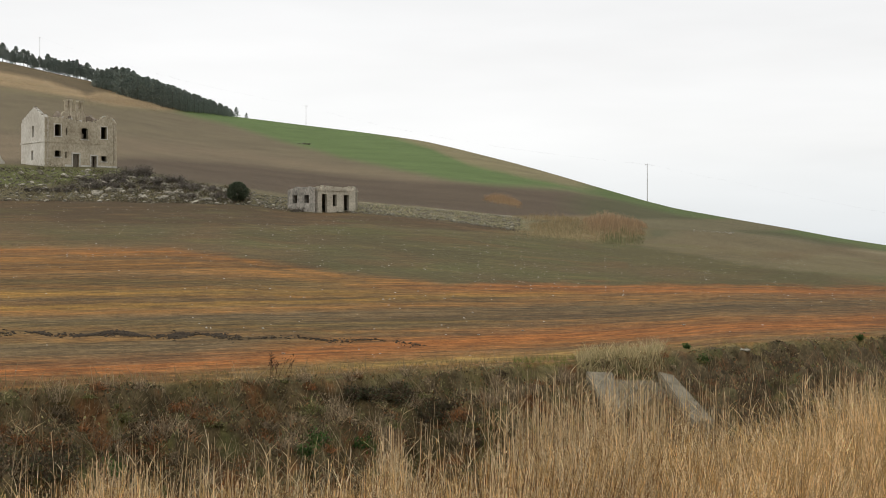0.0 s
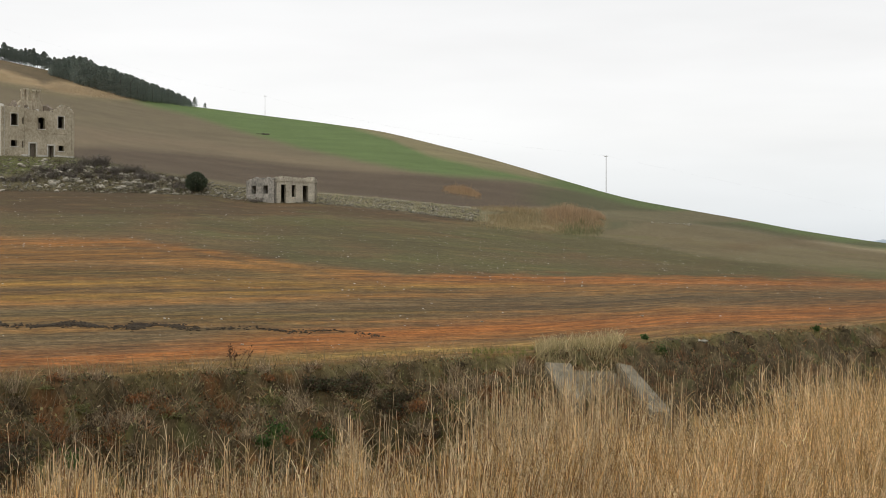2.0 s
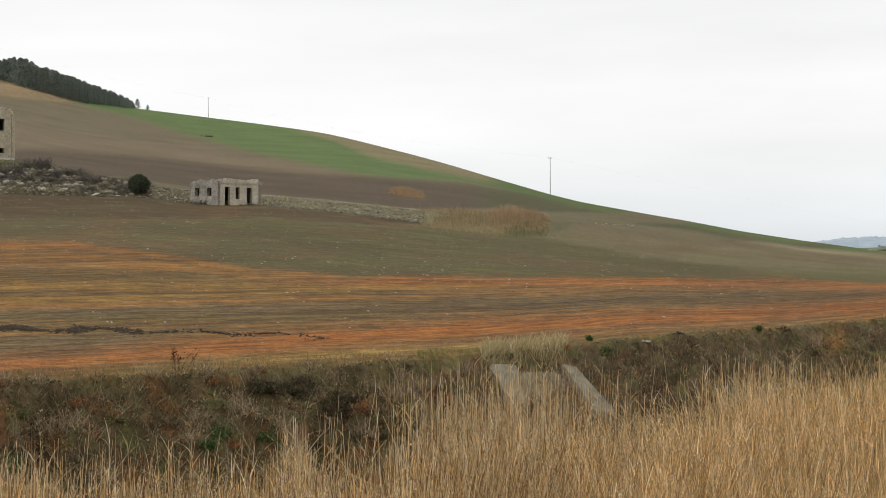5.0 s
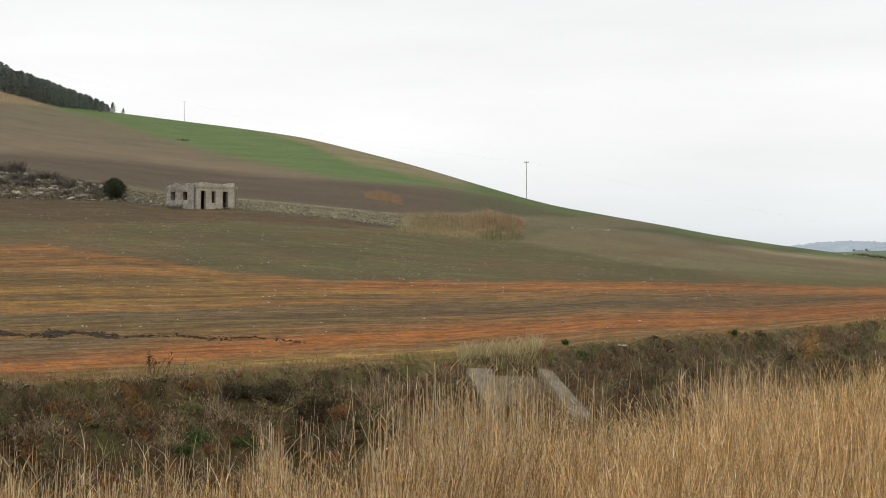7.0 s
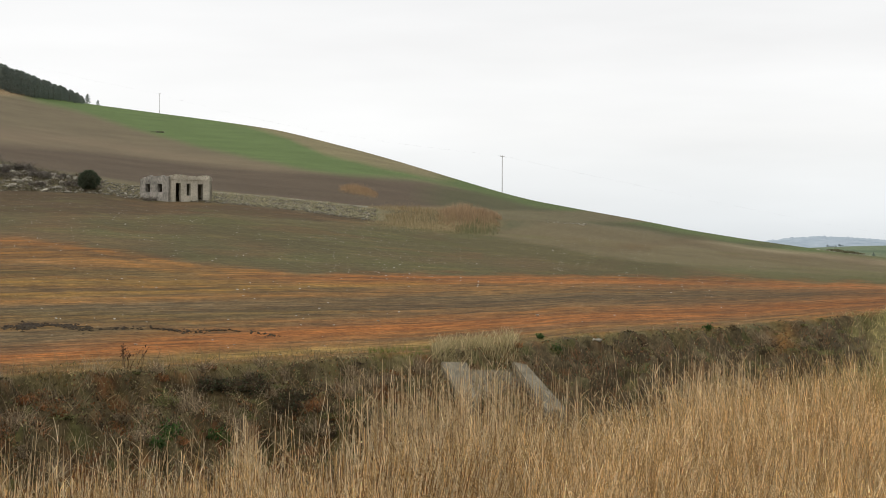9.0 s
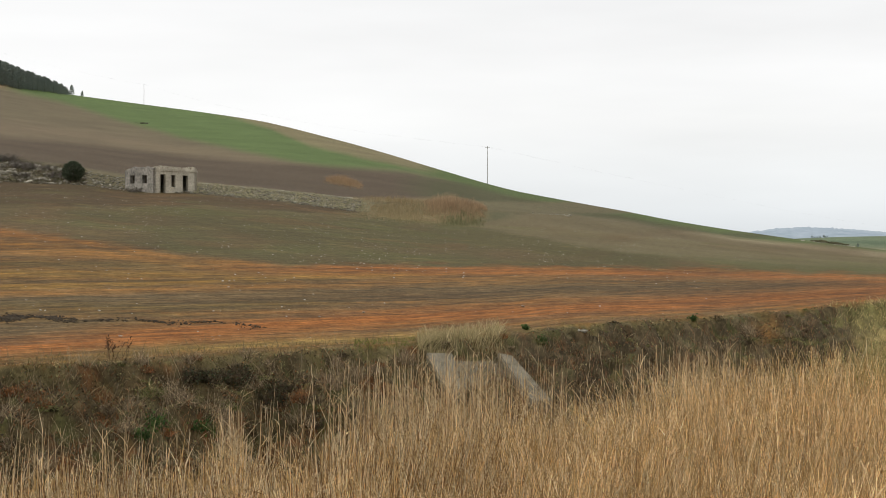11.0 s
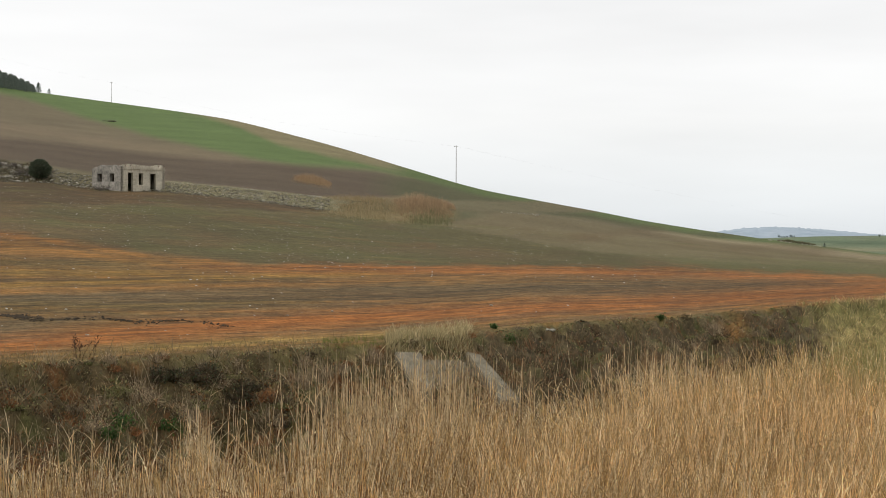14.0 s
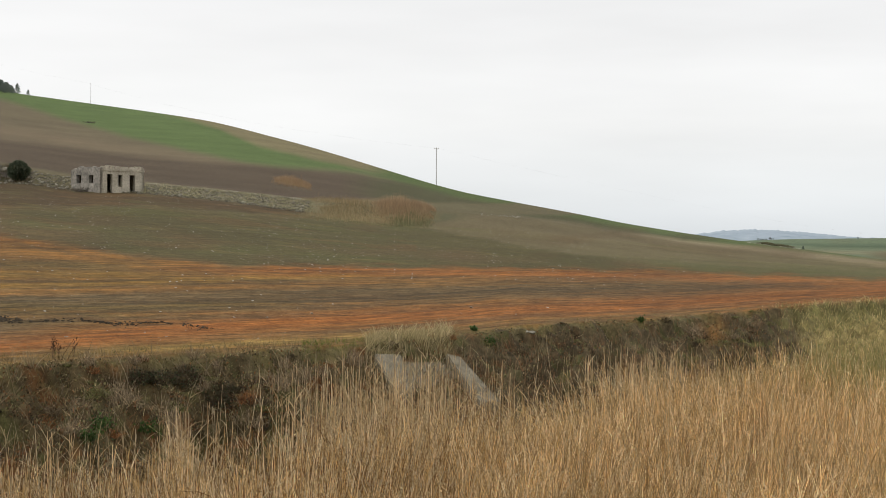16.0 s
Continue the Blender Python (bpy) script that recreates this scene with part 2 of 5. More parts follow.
def crops(x, y, z):
    """Base colours of soil, stubble and crops over the land."""
    az = np.clip(np.arctan2(x, y), AZ0, AZ1)
    rad = np.hypot(x, y)
    d = np.maximum(rad * np.cos(az), 1)
    u = 1000 * np.tan(az)
    e0 = (z - EYE) / d * 1000
    wob = np.where(d < f_y(u), 1.0, 0.35)
    e = e0 + wob * (0.6 * waves(u, e0 * 6, 60, 3) + 0.3 * waves(u, e0 * 8, 17, 4))
    p = (y - x) / math.sqrt(2)
    c = np.tile(srgb(115, 104, 83), (len(x), 1))

    def lay(mask, col, amount=1.0):
        k = (mask * amount)[:, None]
        c[:] = c * (1 - k) + np.array(col) * k
    top = [(-900, 400), (900, 400)]
    low = [(-900, -400), (900, -400)]
    # the hill
    lay(zone(u, e, [(-362.3, 60.0), (-251.8, 63.0), (-196.6, 65.9), (-126.7, 60.8), (-53.0, 52.7), (31.7, 47.1), (79.5, 43.1), (153.2, 30.6)], [(-362.3, 20.3), (-141.4, 20.3), (42.7, 12.9), (116.3, 20.3)], 5), srgb(92, 79, 66), 0.9)
    lay(zone(u, e, [(-362.3, 81.0), (-215.0, 79.2), (-126.7, 68.9), (-53.0, 57.1), (31.7, 49.0)], [(-362.3, 60.0), (-251.8, 63.0), (-196.6, 65.9), (-126.7, 60.8), (-53.0, 52.7), (31.7, 47.1)], 6), srgb(123, 108, 88), 0.8)
    lay(zone(u, e, top, [(-362.3, 116.0), (-288.7, 112.0), (-239.0, 105.0), (-215.0, 100.0), (-181.9, 97.1)], 2) * (u < -178), srgb(104, 90, 68), 0.9)
    lay(zone(u, e, [(-362.3, 126.0), (-288.7, 121.0), (-259.0, 115.0), (-239.0, 109.0), (-232.0, 105.5), (-226.0, 107.5), (-200.0, 106.5), (-184.0, 98.2)], [(-362.3, 116.0), (-288.7, 111.6), (-239.0, 104.2), (-215.0, 99.0), (-181.9, 96.1)], 3), srgb(158, 136, 104))
    lay(zone(u, e, [(-362.3, 113.0), (-288.7, 110.8), (-251.8, 104.9), (-215.0, 98.3), (-181.9, 95.7)], [(-362.3, 110.8), (-288.7, 108.6), (-251.8, 103.1), (-215.0, 96.8), (-181.9, 94.3)], 2), srgb(122, 112, 84), 0.7)
    green = zone(u, e, [(-178.2, 101.3), (-137.0, 93.9), (-30.9, 81.4), (-16.2, 75.5), (5.9, 65.9), (28.0, 59.3), (57.4, 52.7), (83.2, 47.5), (116.3, 42.0)], [(-178.2, 94.6), (-141.4, 86.9), (-104.6, 75.5), (-67.7, 65.5), (-30.9, 57.4), (5.9, 50.1), (28.0, 47.1), (61.1, 45.7), (79.5, 44.2), (101.6, 41.2), (116.3, 39.0)], 4.0)
    lay(green * span(u, -171, 130, 12), srgb(98, 115, 70))
    lay(zone(u, e, [(-34.6, 80.6), (5.9, 73.3), (42.7, 63.0), (97.9, 47.5)], [(-34.6, 78.1), (-8.8, 71.1), (16.9, 60.0), (50.1, 52.7), (97.9, 43.1)], 3) * span(u, -35, 100, 20), srgb(132, 122, 92), 0.9)
    lay(zone(u, e, top, [(101.6, 39.5), (132.9, 31.0), (153.2, 26.0), (190.0, 19.2), (226.8, 12.7), (259.2, 6.7), (297.9, 0.9), (337.3, -3.1), (377.4, -6.5), (445.1, -13.0)], 2.5) * span(u, 95, 700, 20) * (d < 420), srgb(90, 104, 62), 0.9)
    lay(zone(u, e, [(79.5, 40.5), (116.3, 36.5), (153.2, 27.6), (190.0, 21.4), (226.8, 15.1), (288.7, 4.4)], [(79.5, 29.5), (116.3, 23.2), (153.2, 19.5), (190.0, 15.8), (226.8, 11.4), (288.7, 1.1)], 3) * span(u, 85, 330, 30), srgb(88, 87, 62), 0.9)
    lay(zone(u, e, [(94.3, 8.8), (116.3, 12.9), (153.2, 16.6), (226.8, 12.2), (288.7, 0.7), (374.1, -8.5), (445.9, -15.1)], [(94.3, 9.2), (134.8, 5.5), (190.0, -2.6), (288.7, -16.6), (374.1, -21.0), (445.9, -23.9)], 4) * span(u, 95, 700, 30), srgb(115, 104, 80))
    lay(zone(u, e, [(153.2, -5.5), (288.7, -12.9), (445.9, -18.8)], [(153.2, -16.6), (288.7, -18.8), (445.9, -25.4)], 5) * span(u, 140, 700, 60), srgb(98, 97, 66), 0.8)
    lay(zone(u, e, [(270.4, 5.5), (300.4, 1.5), (337.3, -1.8), (377.4, -5.1), (445.9, -12.5)], [(270.4, 3.5), (300.4, -0.9), (337.3, -4.6), (377.4, -8.7), (445.9, -16.6)], 2) * span(u, 262, 700, 25) * (d < 420), srgb(146, 132, 106), 0.7)
    lay(zone(u, e, [(94.3, 20.3), (116.3, 21.0), (145.8, 19.5)], [(94.3, 12.9), (116.3, 9.9), (145.8, 13.6)], 3) * span(u, 95, 150, 20), srgb(94, 94, 70), 0.8)
    lay(zone(u, e, [(39.0, 26.1), (94.3, 26.9), (131.1, 23.2)], [(39.0, 17.3), (79.5, 11.6), (110.0, 10.6), (131.1, 13.3)], 3) * span(u, 38, 132, 12), srgb(132, 116, 84), 0.85)
    # the far valley
    lay(((d > 430) & (u > 280)).astype(float), srgb(110, 122, 96))
    lay(((d > 430) & (u > 280)) * zone(u, e0, [(392.5, -0.7), (502.9, -0.4)], [(392.5, -2.2), (502.9, -5.5)], 1.0), srgb(90, 104, 82), 0.8)
    lay((d > 430) * np.exp(-((e0 + 2.9 + (u - 400) * 0.004) / 0.5) ** 2) * span(u, 392, 700, 8), srgb(74, 86, 64), 0.9)
    lay((d > 430) * np.exp(-((e0 + 6.4 + (u - 400) * 0.01) / 0.9) ** 2) * span(u, 385, 700, 12), srgb(146, 132, 106), 0.8)
    # the rubble bank below the ruin, and the dry stone bank
    lay(zone(u, e, [(-362.3, 62.2), (-288.7, 60.8), (-215.0, 58.2), (-178.2, 51.9), (-126.7, 44.6), (-100.9, 40.5), (-53.0, 35.0), (5.9, 29.8), (50.1, 24.7)], [(-362.3, 37.9), (-288.7, 37.9), (-215.0, 36.5), (-126.7, 34.2), (-104.6, 30.9), (-53.0, 28.4), (5.9, 23.2), (50.1, 17.3)], 2), srgb(108, 100, 76))
    lay(zone(u, e, [(-362.3, 60.8), (-288.7, 60.0), (-215.0, 57.4), (-178.2, 52.7)], [(-362.3, 46.0), (-288.7, 46.0), (-215.0, 49.0), (-178.2, 49.7)], 3) * span(u, -400, -190, 40), srgb(102, 106, 66), 0.8)
    lay(zone(u, e, [(-57.0, 36.5), (7.0, 30.5), (50.1, 25.4)], [(-57.0, 30.5), (7.0, 24.2), (50.1, 17.3)], 2) * span(u, -56, 60, 6), srgb(136, 130, 104), 0.7)
    # the lower fields
    lay(zone(u, e, [(-362.3, 37.2), (-288.7, 36.8), (-126.7, 34.2), (-104.6, 31.3), (-53.0, 28.7), (42.7, 18.8), (79.5, 11.0)], [(-362.3, 24.7), (-288.7, 23.2), (-178.2, 20.3), (-53.0, 20.3), (42.7, 16.6), (79.5, 9.9)], 1.5) * (u < 75), srgb(86, 71, 53))
    lay(zone(u, e, [(-362.3, 24.7), (-288.7, 23.2), (-178.2, 20.3), (-53.0, 20.3), (42.7, 16.6), (116.3, 9.2), (190.0, -3.3), (288.7, -16.6), (374.1, -21.0), (445.9, -23.9)], [(-362.3, 9.2), (-288.7, 7.0), (-178.2, 5.5), (-104.6, -4.8), (-49.3, -12.9), (5.9, -17.3), (288.7, -20.3), (445.9, -26.5)], 2.5), srgb(94, 87, 61))
    lay(zone(u, e, [(-362.3, 24.7), (-288.7, 23.2), (-178.2, 20.3), (-53.0, 20.3), (42.7, 16.6), (116.3, 9.2)], [(-362.3, 9.2), (-288.7, 7.0), (-178.2, 5.5), (-104.6, -4.8), (-49.3, -12.9), (5.9, -17.3), (116.3, -18.8)], 2.5) * np.clip(0.5 * waves(u, e0 * 5, 120, 17) + np.clip((-u - 40) / 200, 0, 0.6), 0, 0.8), srgb(104, 86, 64))
    mid = (d < f_y(u)) & (p > 33)
    lay(mid * np.clip(1.2 * waves(x, y, 38, 81) + 0.5 * waves(x, y, 9, 82) - 0.25, 0, 1), srgb(98, 98, 60), 0.35)
    lay(mid * np.clip(1.2 * waves(x, y, 30, 83) + 0.6 * waves(x, y, 7, 84) - 0.4, 0, 1) * (u < 120), srgb(114, 88, 62), 0.4)
    lay(mid * np.clip(waves(x, y, 12, 85) + 0.7 * waves(x, y, 4, 86) - 0.75, 0, 1) * (u < 200), srgb(132, 118, 76), 0.3)
    o_top = [(-362.3, 9.2), (-288.7, 7.0), (-178.2, 6.3), (-104.6, -4.1), (-49.3, -12.2), (5.9, -16.9), (288.7, -19.5), (337.3, -22.1), (445.9, -25.8)]
    o_low = [(-362.3, -97.6), (-288.7, -86.5), (-178.2, -81.4), (-67.7, -75.8), (79.5, -68.1), (190.0, -56.0), (288.7, -51.2), (445.9, -38.7)]
    orange = zone(u, e + 1.2 * waves(x, y, 9, 87), o_top, o_low, 4.5)
    lay(orange, srgb(118, 88, 55))
    red, ochre, gold, grey, olive = srgb(151, 95, 51), srgb(149, 104, 54), srgb(168, 128, 60), srgb(102, 88, 66), srgb(110, 92, 56)

    lo_e = np.interp(u, [q[0] for q in o_low], [q[1] for q in o_low])
    hi_e = np.interp(u, [q[0] for q in o_top], [q[1] for q in o_top])
    v = (e - lo_e) / (hi_e - lo_e)
    table = np.random.RandomState(77).uniform(-1, 1, (2, 80))
    drift = 0.012 * waves(u, e0 * 0, 300, 19)
    r1 = np.interp((v + drift) * 46, np.arange(80), table[0])
    r2 = np.interp((v + drift) * 30 + 9, np.arange(80), table[1])
    lay(orange * np.clip(r1 * 1.4, 0, 1), ochre, 0.75)
    lay(orange * np.clip(-r1 * 1.2, 0, 1), grey, 0.6)
    lay(orange * np.clip(r2 * 1.2 - 0.1, 0, 1) * np.clip((0.75 - v) * 4, 0, 1), olive, 0.6)

    def stripe(points, half, col, amount=1.0, a=-900, b=900, soft=60):
        line = np.interp(u, [q[0] for q in points], [q[1] for q in points])
        lay(np.exp(-((e - line) / half) ** 2) * span(u, a, b, soft) * orange, col, amount)
    stripe([(-362.3, 5.5), (-288.7, 4.1), (-178.2, 3.3), (-104.6, -3.3), (-67.7, -9.2)], 3.0, red, 0.4, -500, -100, 60)
    stripe([(-362.3, -7.0), (-288.7, -8.5), (-178.2, -7.7), (-67.7, -14.4)], 3.0, ochre, 0.55, -500, -60, 60)
    stripe([(-362.3, -14.7), (-288.7, -15.8), (-67.7, -17.3)], 2.5, olive, 0.7, -500, -60)
    stripe([(-288.7, -23.9), (-141.4, -23.2), (-30.9, -22.8)], 2.0, gold, 0.6, -500, -40)
    stripe([(5.9, -19.5), (79.5, -19.5), (190.0, -21.0), (288.7, -22.8), (445.9, -28.7)], 3.6, red, 0.9, -10, 900, 120)
    stripe([(-288.7, -33.5), (-178.2, -31.3), (-97.2, -29.5), (-30.9, -26.9), (79.5, -23.9)], 1.6, gold, 0.65, -500, 60, 100)
    stripe([(-288.7, -37.2), (-178.2, -35.7), (-67.7, -33.5), (79.5, -28.4), (190.0, -26.1)], 1.8, ochre, 0.8, -500, 160, 100)
    stripe([(-215.0, -41.6), (-67.7, -38.7), (79.5, -34.2), (288.7, -31.3), (445.9, -32.4)], 4.5, grey, 0.6, -300, 900, 120)
    stripe([(-288.7, -43.8), (-178.2, -43.1), (-67.7, -44.6), (42.7, -40.9)], 2.5, olive, 0.7, -500, 30)
    stripe([(-288.7, -54.1), (-178.2, -54.9), (-104.6, -55.6), (-49.3, -54.9)], 2.0, ochre, 0.6, -500, -60)
    stripe([(-288.7, -61.5), (-215.0, -61.5), (-141.4, -58.2), (-97.2, -55.6)], 6.5, grey, 0.9, -500, -110, 60)
    stripe([(-362.3, -78.4), (-288.7, -75.1), (-178.2, -70.7), (-104.6, -64.4), (-30.9, -57.8), (79.5, -51.5), (190.0, -46.0), (288.7, -41.6), (445.9, -33.1)], 6.0, red, 1.0)
    stripe([(-141.4, -78.4), (-67.7, -71.8), (5.9, -67.4), (61.1, -65.2), (116.3, -60.8)], 2.5, srgb(150, 122, 70), 0.7, -160, 120, 50)
    lay(zone(u, e, o_low, low, 2.0) * zone(u, e, [(-362.3, -84.3), (-288.7, -82.8), (-178.2, -77.7), (-67.7, -72.2), (79.5, -64.4), (145.8, -57.8), (190.0, -53.0), (288.7, -48.2), (445.9, -35.7)], low, 2.0), srgb(112, 102, 62), 0.5)
    # the banks of the channel
    soil = srgb(88, 76, 56) * (1 + 0.3 * waves(x, y, 4, 6) + 0.25 * waves(x, y, 0.9, 46))[:, None]
    k = np.clip((u - 130) / 50, 0, 1)[:, None]
    soil = soil * (1 - k) + srgb(86, 75, 59) * (1 + 0.25 * waves(x, y, 3, 8) + 0.3 * waves(x + y, (y - x) * 0.4, 1.0, 47))[:, None] * k
    for seed, tint, amount in ((44, (124, 82, 52), 0.7), (45, (92, 94, 58), 0.8), (48, (120, 108, 84), 0.6)):
        k = (amount * np.clip(1.6 * waves(x, y, 2.3, seed) + 0.8 * waves(x, y, 0.7, seed + 5) - 0.6, 0, 1))[:, None]
        k = k * np.where((u > 180) & (seed == 44), 0.3, 0.8)[:, None]
        soil = soil * (1 - k) + srgb(*tint) * k
    k = np.exp(-((u - 322) / 9) ** 2 - ((p - 30.4) / 0.9) ** 2)[:, None]
    soil = soil * (1 - k) + srgb(138, 104, 66) * k
    k = np.clip((31.6 + 0.3 * waves(x, y, 3, 7) - p) / 0.5, 0, 1)[:, None]
    c[:] = c * (1 - k) + soil * k
    k = (np.clip((31.6 - p) / 0.5, 0, 1) * np.clip((u - 356 - 9 * np.clip(31.8 - p, 0, 2) + 8 * waves(x, y, 1.5, 49)) / 24, 0, 1))[:, None]
    c[:] = c * (1 - k) + (srgb(118, 112, 74) + (srgb(148, 132, 92) - srgb(118, 112, 74)) * np.clip((31.2 - p) / 2.2, 0, 1)[:, None]) * (1 + 0.2 * waves(x, y, 1.3, 50) + 0.15 * waves(x, y, 0.5, 54))[:, None] * k
    k = np.clip((3.5 - p) / 2, 0, 1)[:, None]
    c[:] = c * (1 - k) + srgb(104, 100, 62) * k
    # haze put into the colour: land pales with distance beyond 1500 m
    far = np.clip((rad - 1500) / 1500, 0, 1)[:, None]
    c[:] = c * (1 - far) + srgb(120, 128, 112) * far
    till = np.where((d < f_y(u) - 2) & (p > 31.4), 1.0, 0.0) * np.clip((AZ1 + 0.2 - np.arctan2(x, y)) / 0.2, 0, 1) * np.clip((np.arctan2(x, y) - AZ0 + 0.2) / 0.2, 0, 1)
    till = till * (0.4 + 0.6 * np.clip(orange * 1.5, 0, 1)) * (1 - 0.6 * (1 - np.clip(orange * 1.5, 0, 1)) * np.clip((u - 60) / 80, 0, 1))
    c[:, 2] *= np.where(d < f_y(u) - 2, 0.9, 0.96)
    return np.clip(c, 0.004, 0.9), till


def grid_mesh(name, verts, rows, cols, closed=False):
    idx = np.arange(rows * cols).reshape(rows, cols)
    nxt = np.roll(idx, -1, axis=1) if closed else idx[:, 1:]
    cur = idx if closed else idx[:, :-1]
    quads = np.stack([cur[:-1], nxt[:-1], nxt[1:], cur[1:]], -1).reshape(-1, 4)
    me = bpy.data.meshes.new(name)
    me.vertices.add(len(verts))
    me.vertices.foreach_set("co", np.asarray(verts, np.float32).ravel())
    me.loops.add(quads.size)
    me.loops.foreach_set("vertex_index", quads[:, ::-1].ravel().astype(np.int32))
    me.polygons.add(len(quads))
    me.polygons.foreach_set("loop_start", np.arange(0, quads.size, 4, dtype=np.int32))
    me.update(calc_edges=True)
    me.validate()
    me.polygons.foreach_set("use_smooth", np.ones(len(me.polygons), bool))
    return me


def land():
    az = np.concatenate([np.radians(np.linspace(-180, -20, 54)[:-1]), np.linspace(AZ0 - 0.008, AZ1 + 0.008, 520), np.radians(np.linspace(29, 180, 52)[:-1])])
    ac = np.clip(az, AZ0, AZ1)
    u, cs = 1000 * np.tan(ac), np.cos(ac)
    ra = edge_radius(az)
    da = ra * cs
    df = np.maximum(f_y(u), da + 60)
    db = np.maximum(b_y(u), df + 8)
    dr = np.maximum(r_y(u), db + 60)
    dc = np.maximum(c_y(u), dr + 300)
    rows = []

    def block(a, b, n, power=1.0, last=False):
        for k in range(n + (1 if last else 0)):
            rows.append((a + (b - a) * (k / n) ** power) / cs)
    block(da * 0, da * 0.7, 20)
    block(da * 0.7, da, 90)
    block(da, df, 130, 1.5)
    block(df, db, 24)
    block(db, dr, 90)
    block(dr, dc, 24)
    block(dc, np.maximum(dc + 2500, 4200), 12, 2.0, True)
    rr = np.array(rows)
    x, y = rr * np.sin(az), rr * np.cos(az)
    x, y = x.ravel(), y.ravel()
    z = height(x, y)
    me = grid_mesh("ground", np.stack([x, y, z], 1), len(rows), len(az), True)
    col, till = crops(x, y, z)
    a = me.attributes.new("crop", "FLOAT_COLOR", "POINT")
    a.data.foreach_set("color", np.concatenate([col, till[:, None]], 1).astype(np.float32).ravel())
    a = me.attributes.new("furrow", "FLOAT_VECTOR", "POINT")
    a.data.foreach_set("vector", np.stack([(x + y) / math.sqrt(2), (y - x) / math.sqrt(2), np.zeros_like(x)], 1).astype(np.float32).ravel())
    me.materials.append(FIELDS)
    return tagged(new("ground", me), "ploughed fields and a grassy hill with a reed channel", "ground", kind="structure")


land()


# ---- building tools ----
def part(name, bm, mat, parent=None, label=""):
    me = bpy.data.meshes.new(name)
    bm.to_mesh(me)
    bm.free()
    me.materials.append(mat)
    ob = new(name, me)
    if parent is not None:
        ob.parent = parent
    return tagged(ob, label)


def empty(name, m, label, category, group=""):
    ob = new(name)
    ob.matrix_world = m
    return tagged(ob, label, category, group)


def box(bm, x0, x1, y0, y1, z0, z1, wobble=0.0, rs=random):
    v = [bm.verts.new((x + rs.uniform(-wobble, wobble), y + rs.uniform(-wobble, wobble), z + rs.uniform(-wobble, wobble))) for z in (z0, z1) for x, y in ((x0, y0), (x1, y0), (x1, y1), (x0, y1))]
    for f in ((3, 2, 1, 0), (4, 5, 6, 7), (0, 1, 5, 4), (1, 2, 6, 5), (2, 3, 7, 6), (3, 0, 4, 7)):
        bm.faces.new([v[k] for k in f])


def wall(length, thick, top, openings=(), step=0.22, low=-0.6):
    """A wall along x from 0, its outer face at y = 0, with a broken top and openings (x0, x1, z0, z1, arch) cut right through."""
    xs = sorted({round(length * k / round(length / step), 4) for k in range(round(length / step) + 1)} | {q for o in openings for q in o[:2]})
    bm = bmesh.new()

    def head(o, x):
        c, h = (o[0] + o[1]) / 2, (o[1] - o[0]) / 2
        return o[3] - o[4] * min(1, ((x - c) / h) ** 2)

    def prism(xa, xb, la, lb, ta, tb):
        if ta - la < 0.01 and tb - lb < 0.01:
            return
        v = [bm.verts.new(q) for q in ((xa, 0, la), (xb, 0, lb), (xb, thick, lb), (xa, thick, la), (xa, 0, ta), (xb, 0, tb), (xb, thick, tb), (xa, thick, ta))]
        for f in ((3, 2, 1, 0), (4, 5, 6, 7), (0, 1, 5, 4), (1, 2, 6, 5), (2, 3, 7, 6), (3, 0, 4, 7)):
            bm.faces.new([v[k] for k in f])
    for xa, xb in zip(xs, xs[1:]):
        if xb - xa < 0.005:
            continue
        mid = (xa + xb) / 2
        la = lb = low
        for o in sorted((o for o in openings if o[0] < mid < o[1]), key=lambda o: o[2]):
            prism(xa, xb, la, lb, o[2], o[2])
            la, lb = head(o, xa), head(o, xb)
        prism(xa, xb, la, lb, max(top(xa), la), max(top(xb), lb))
    bmesh.ops.remove_doubles(bm, verts=bm.verts[:], dist=0.0005)
    inner = [f for f in bm.faces if f.normal.x ** 2 > 0.9 and all(len(e.link_faces) > 2 for e in f.edges)]
    bmesh.ops.delete(bm, geom=inner, context="FACES_ONLY")
    return bm


def ragged(seed, profile, amount=0.16, step=0.33):
    """A broken wall top: a profile of (x, z) with loose stones missing."""
    rs = random.Random(seed)
    jag = [rs.uniform(-1, 1) for _ in range(200)]

    def top(x):
        k = int(x / step)
        return float(np.interp(x, [q[0] for q in profile], [q[1] for q in profile])) + amount * (0.65 * jag[k % 200] + 0.35 * jag[(k * 7 + int(x / 0.11)) % 200])
    return top


def surround(o, w=0.11, d=0.05):
    """A raised plaster or stone frame round an opening."""
    bm = bmesh.new()
    box(bm, o[0] - w, o[0], -d, 0.06, o[2], o[3], 0.01)
    box(bm, o[1], o[1] + w, -d, 0.06, o[2], o[3], 0.01)
    box(bm, o[0] - w, o[1] + w, -d - 0.003, 0.06, o[3], o[3] + w, 0.01)
    return bm


def sill(o, w=0.11, d=0.05):
    bm = bmesh.new()
    box(bm, o[0] - w - 0.05, o[1] + w + 0.05, -d - 0.06, 0.08, o[2] - 0.12, o[2], 0.01)
    return bm


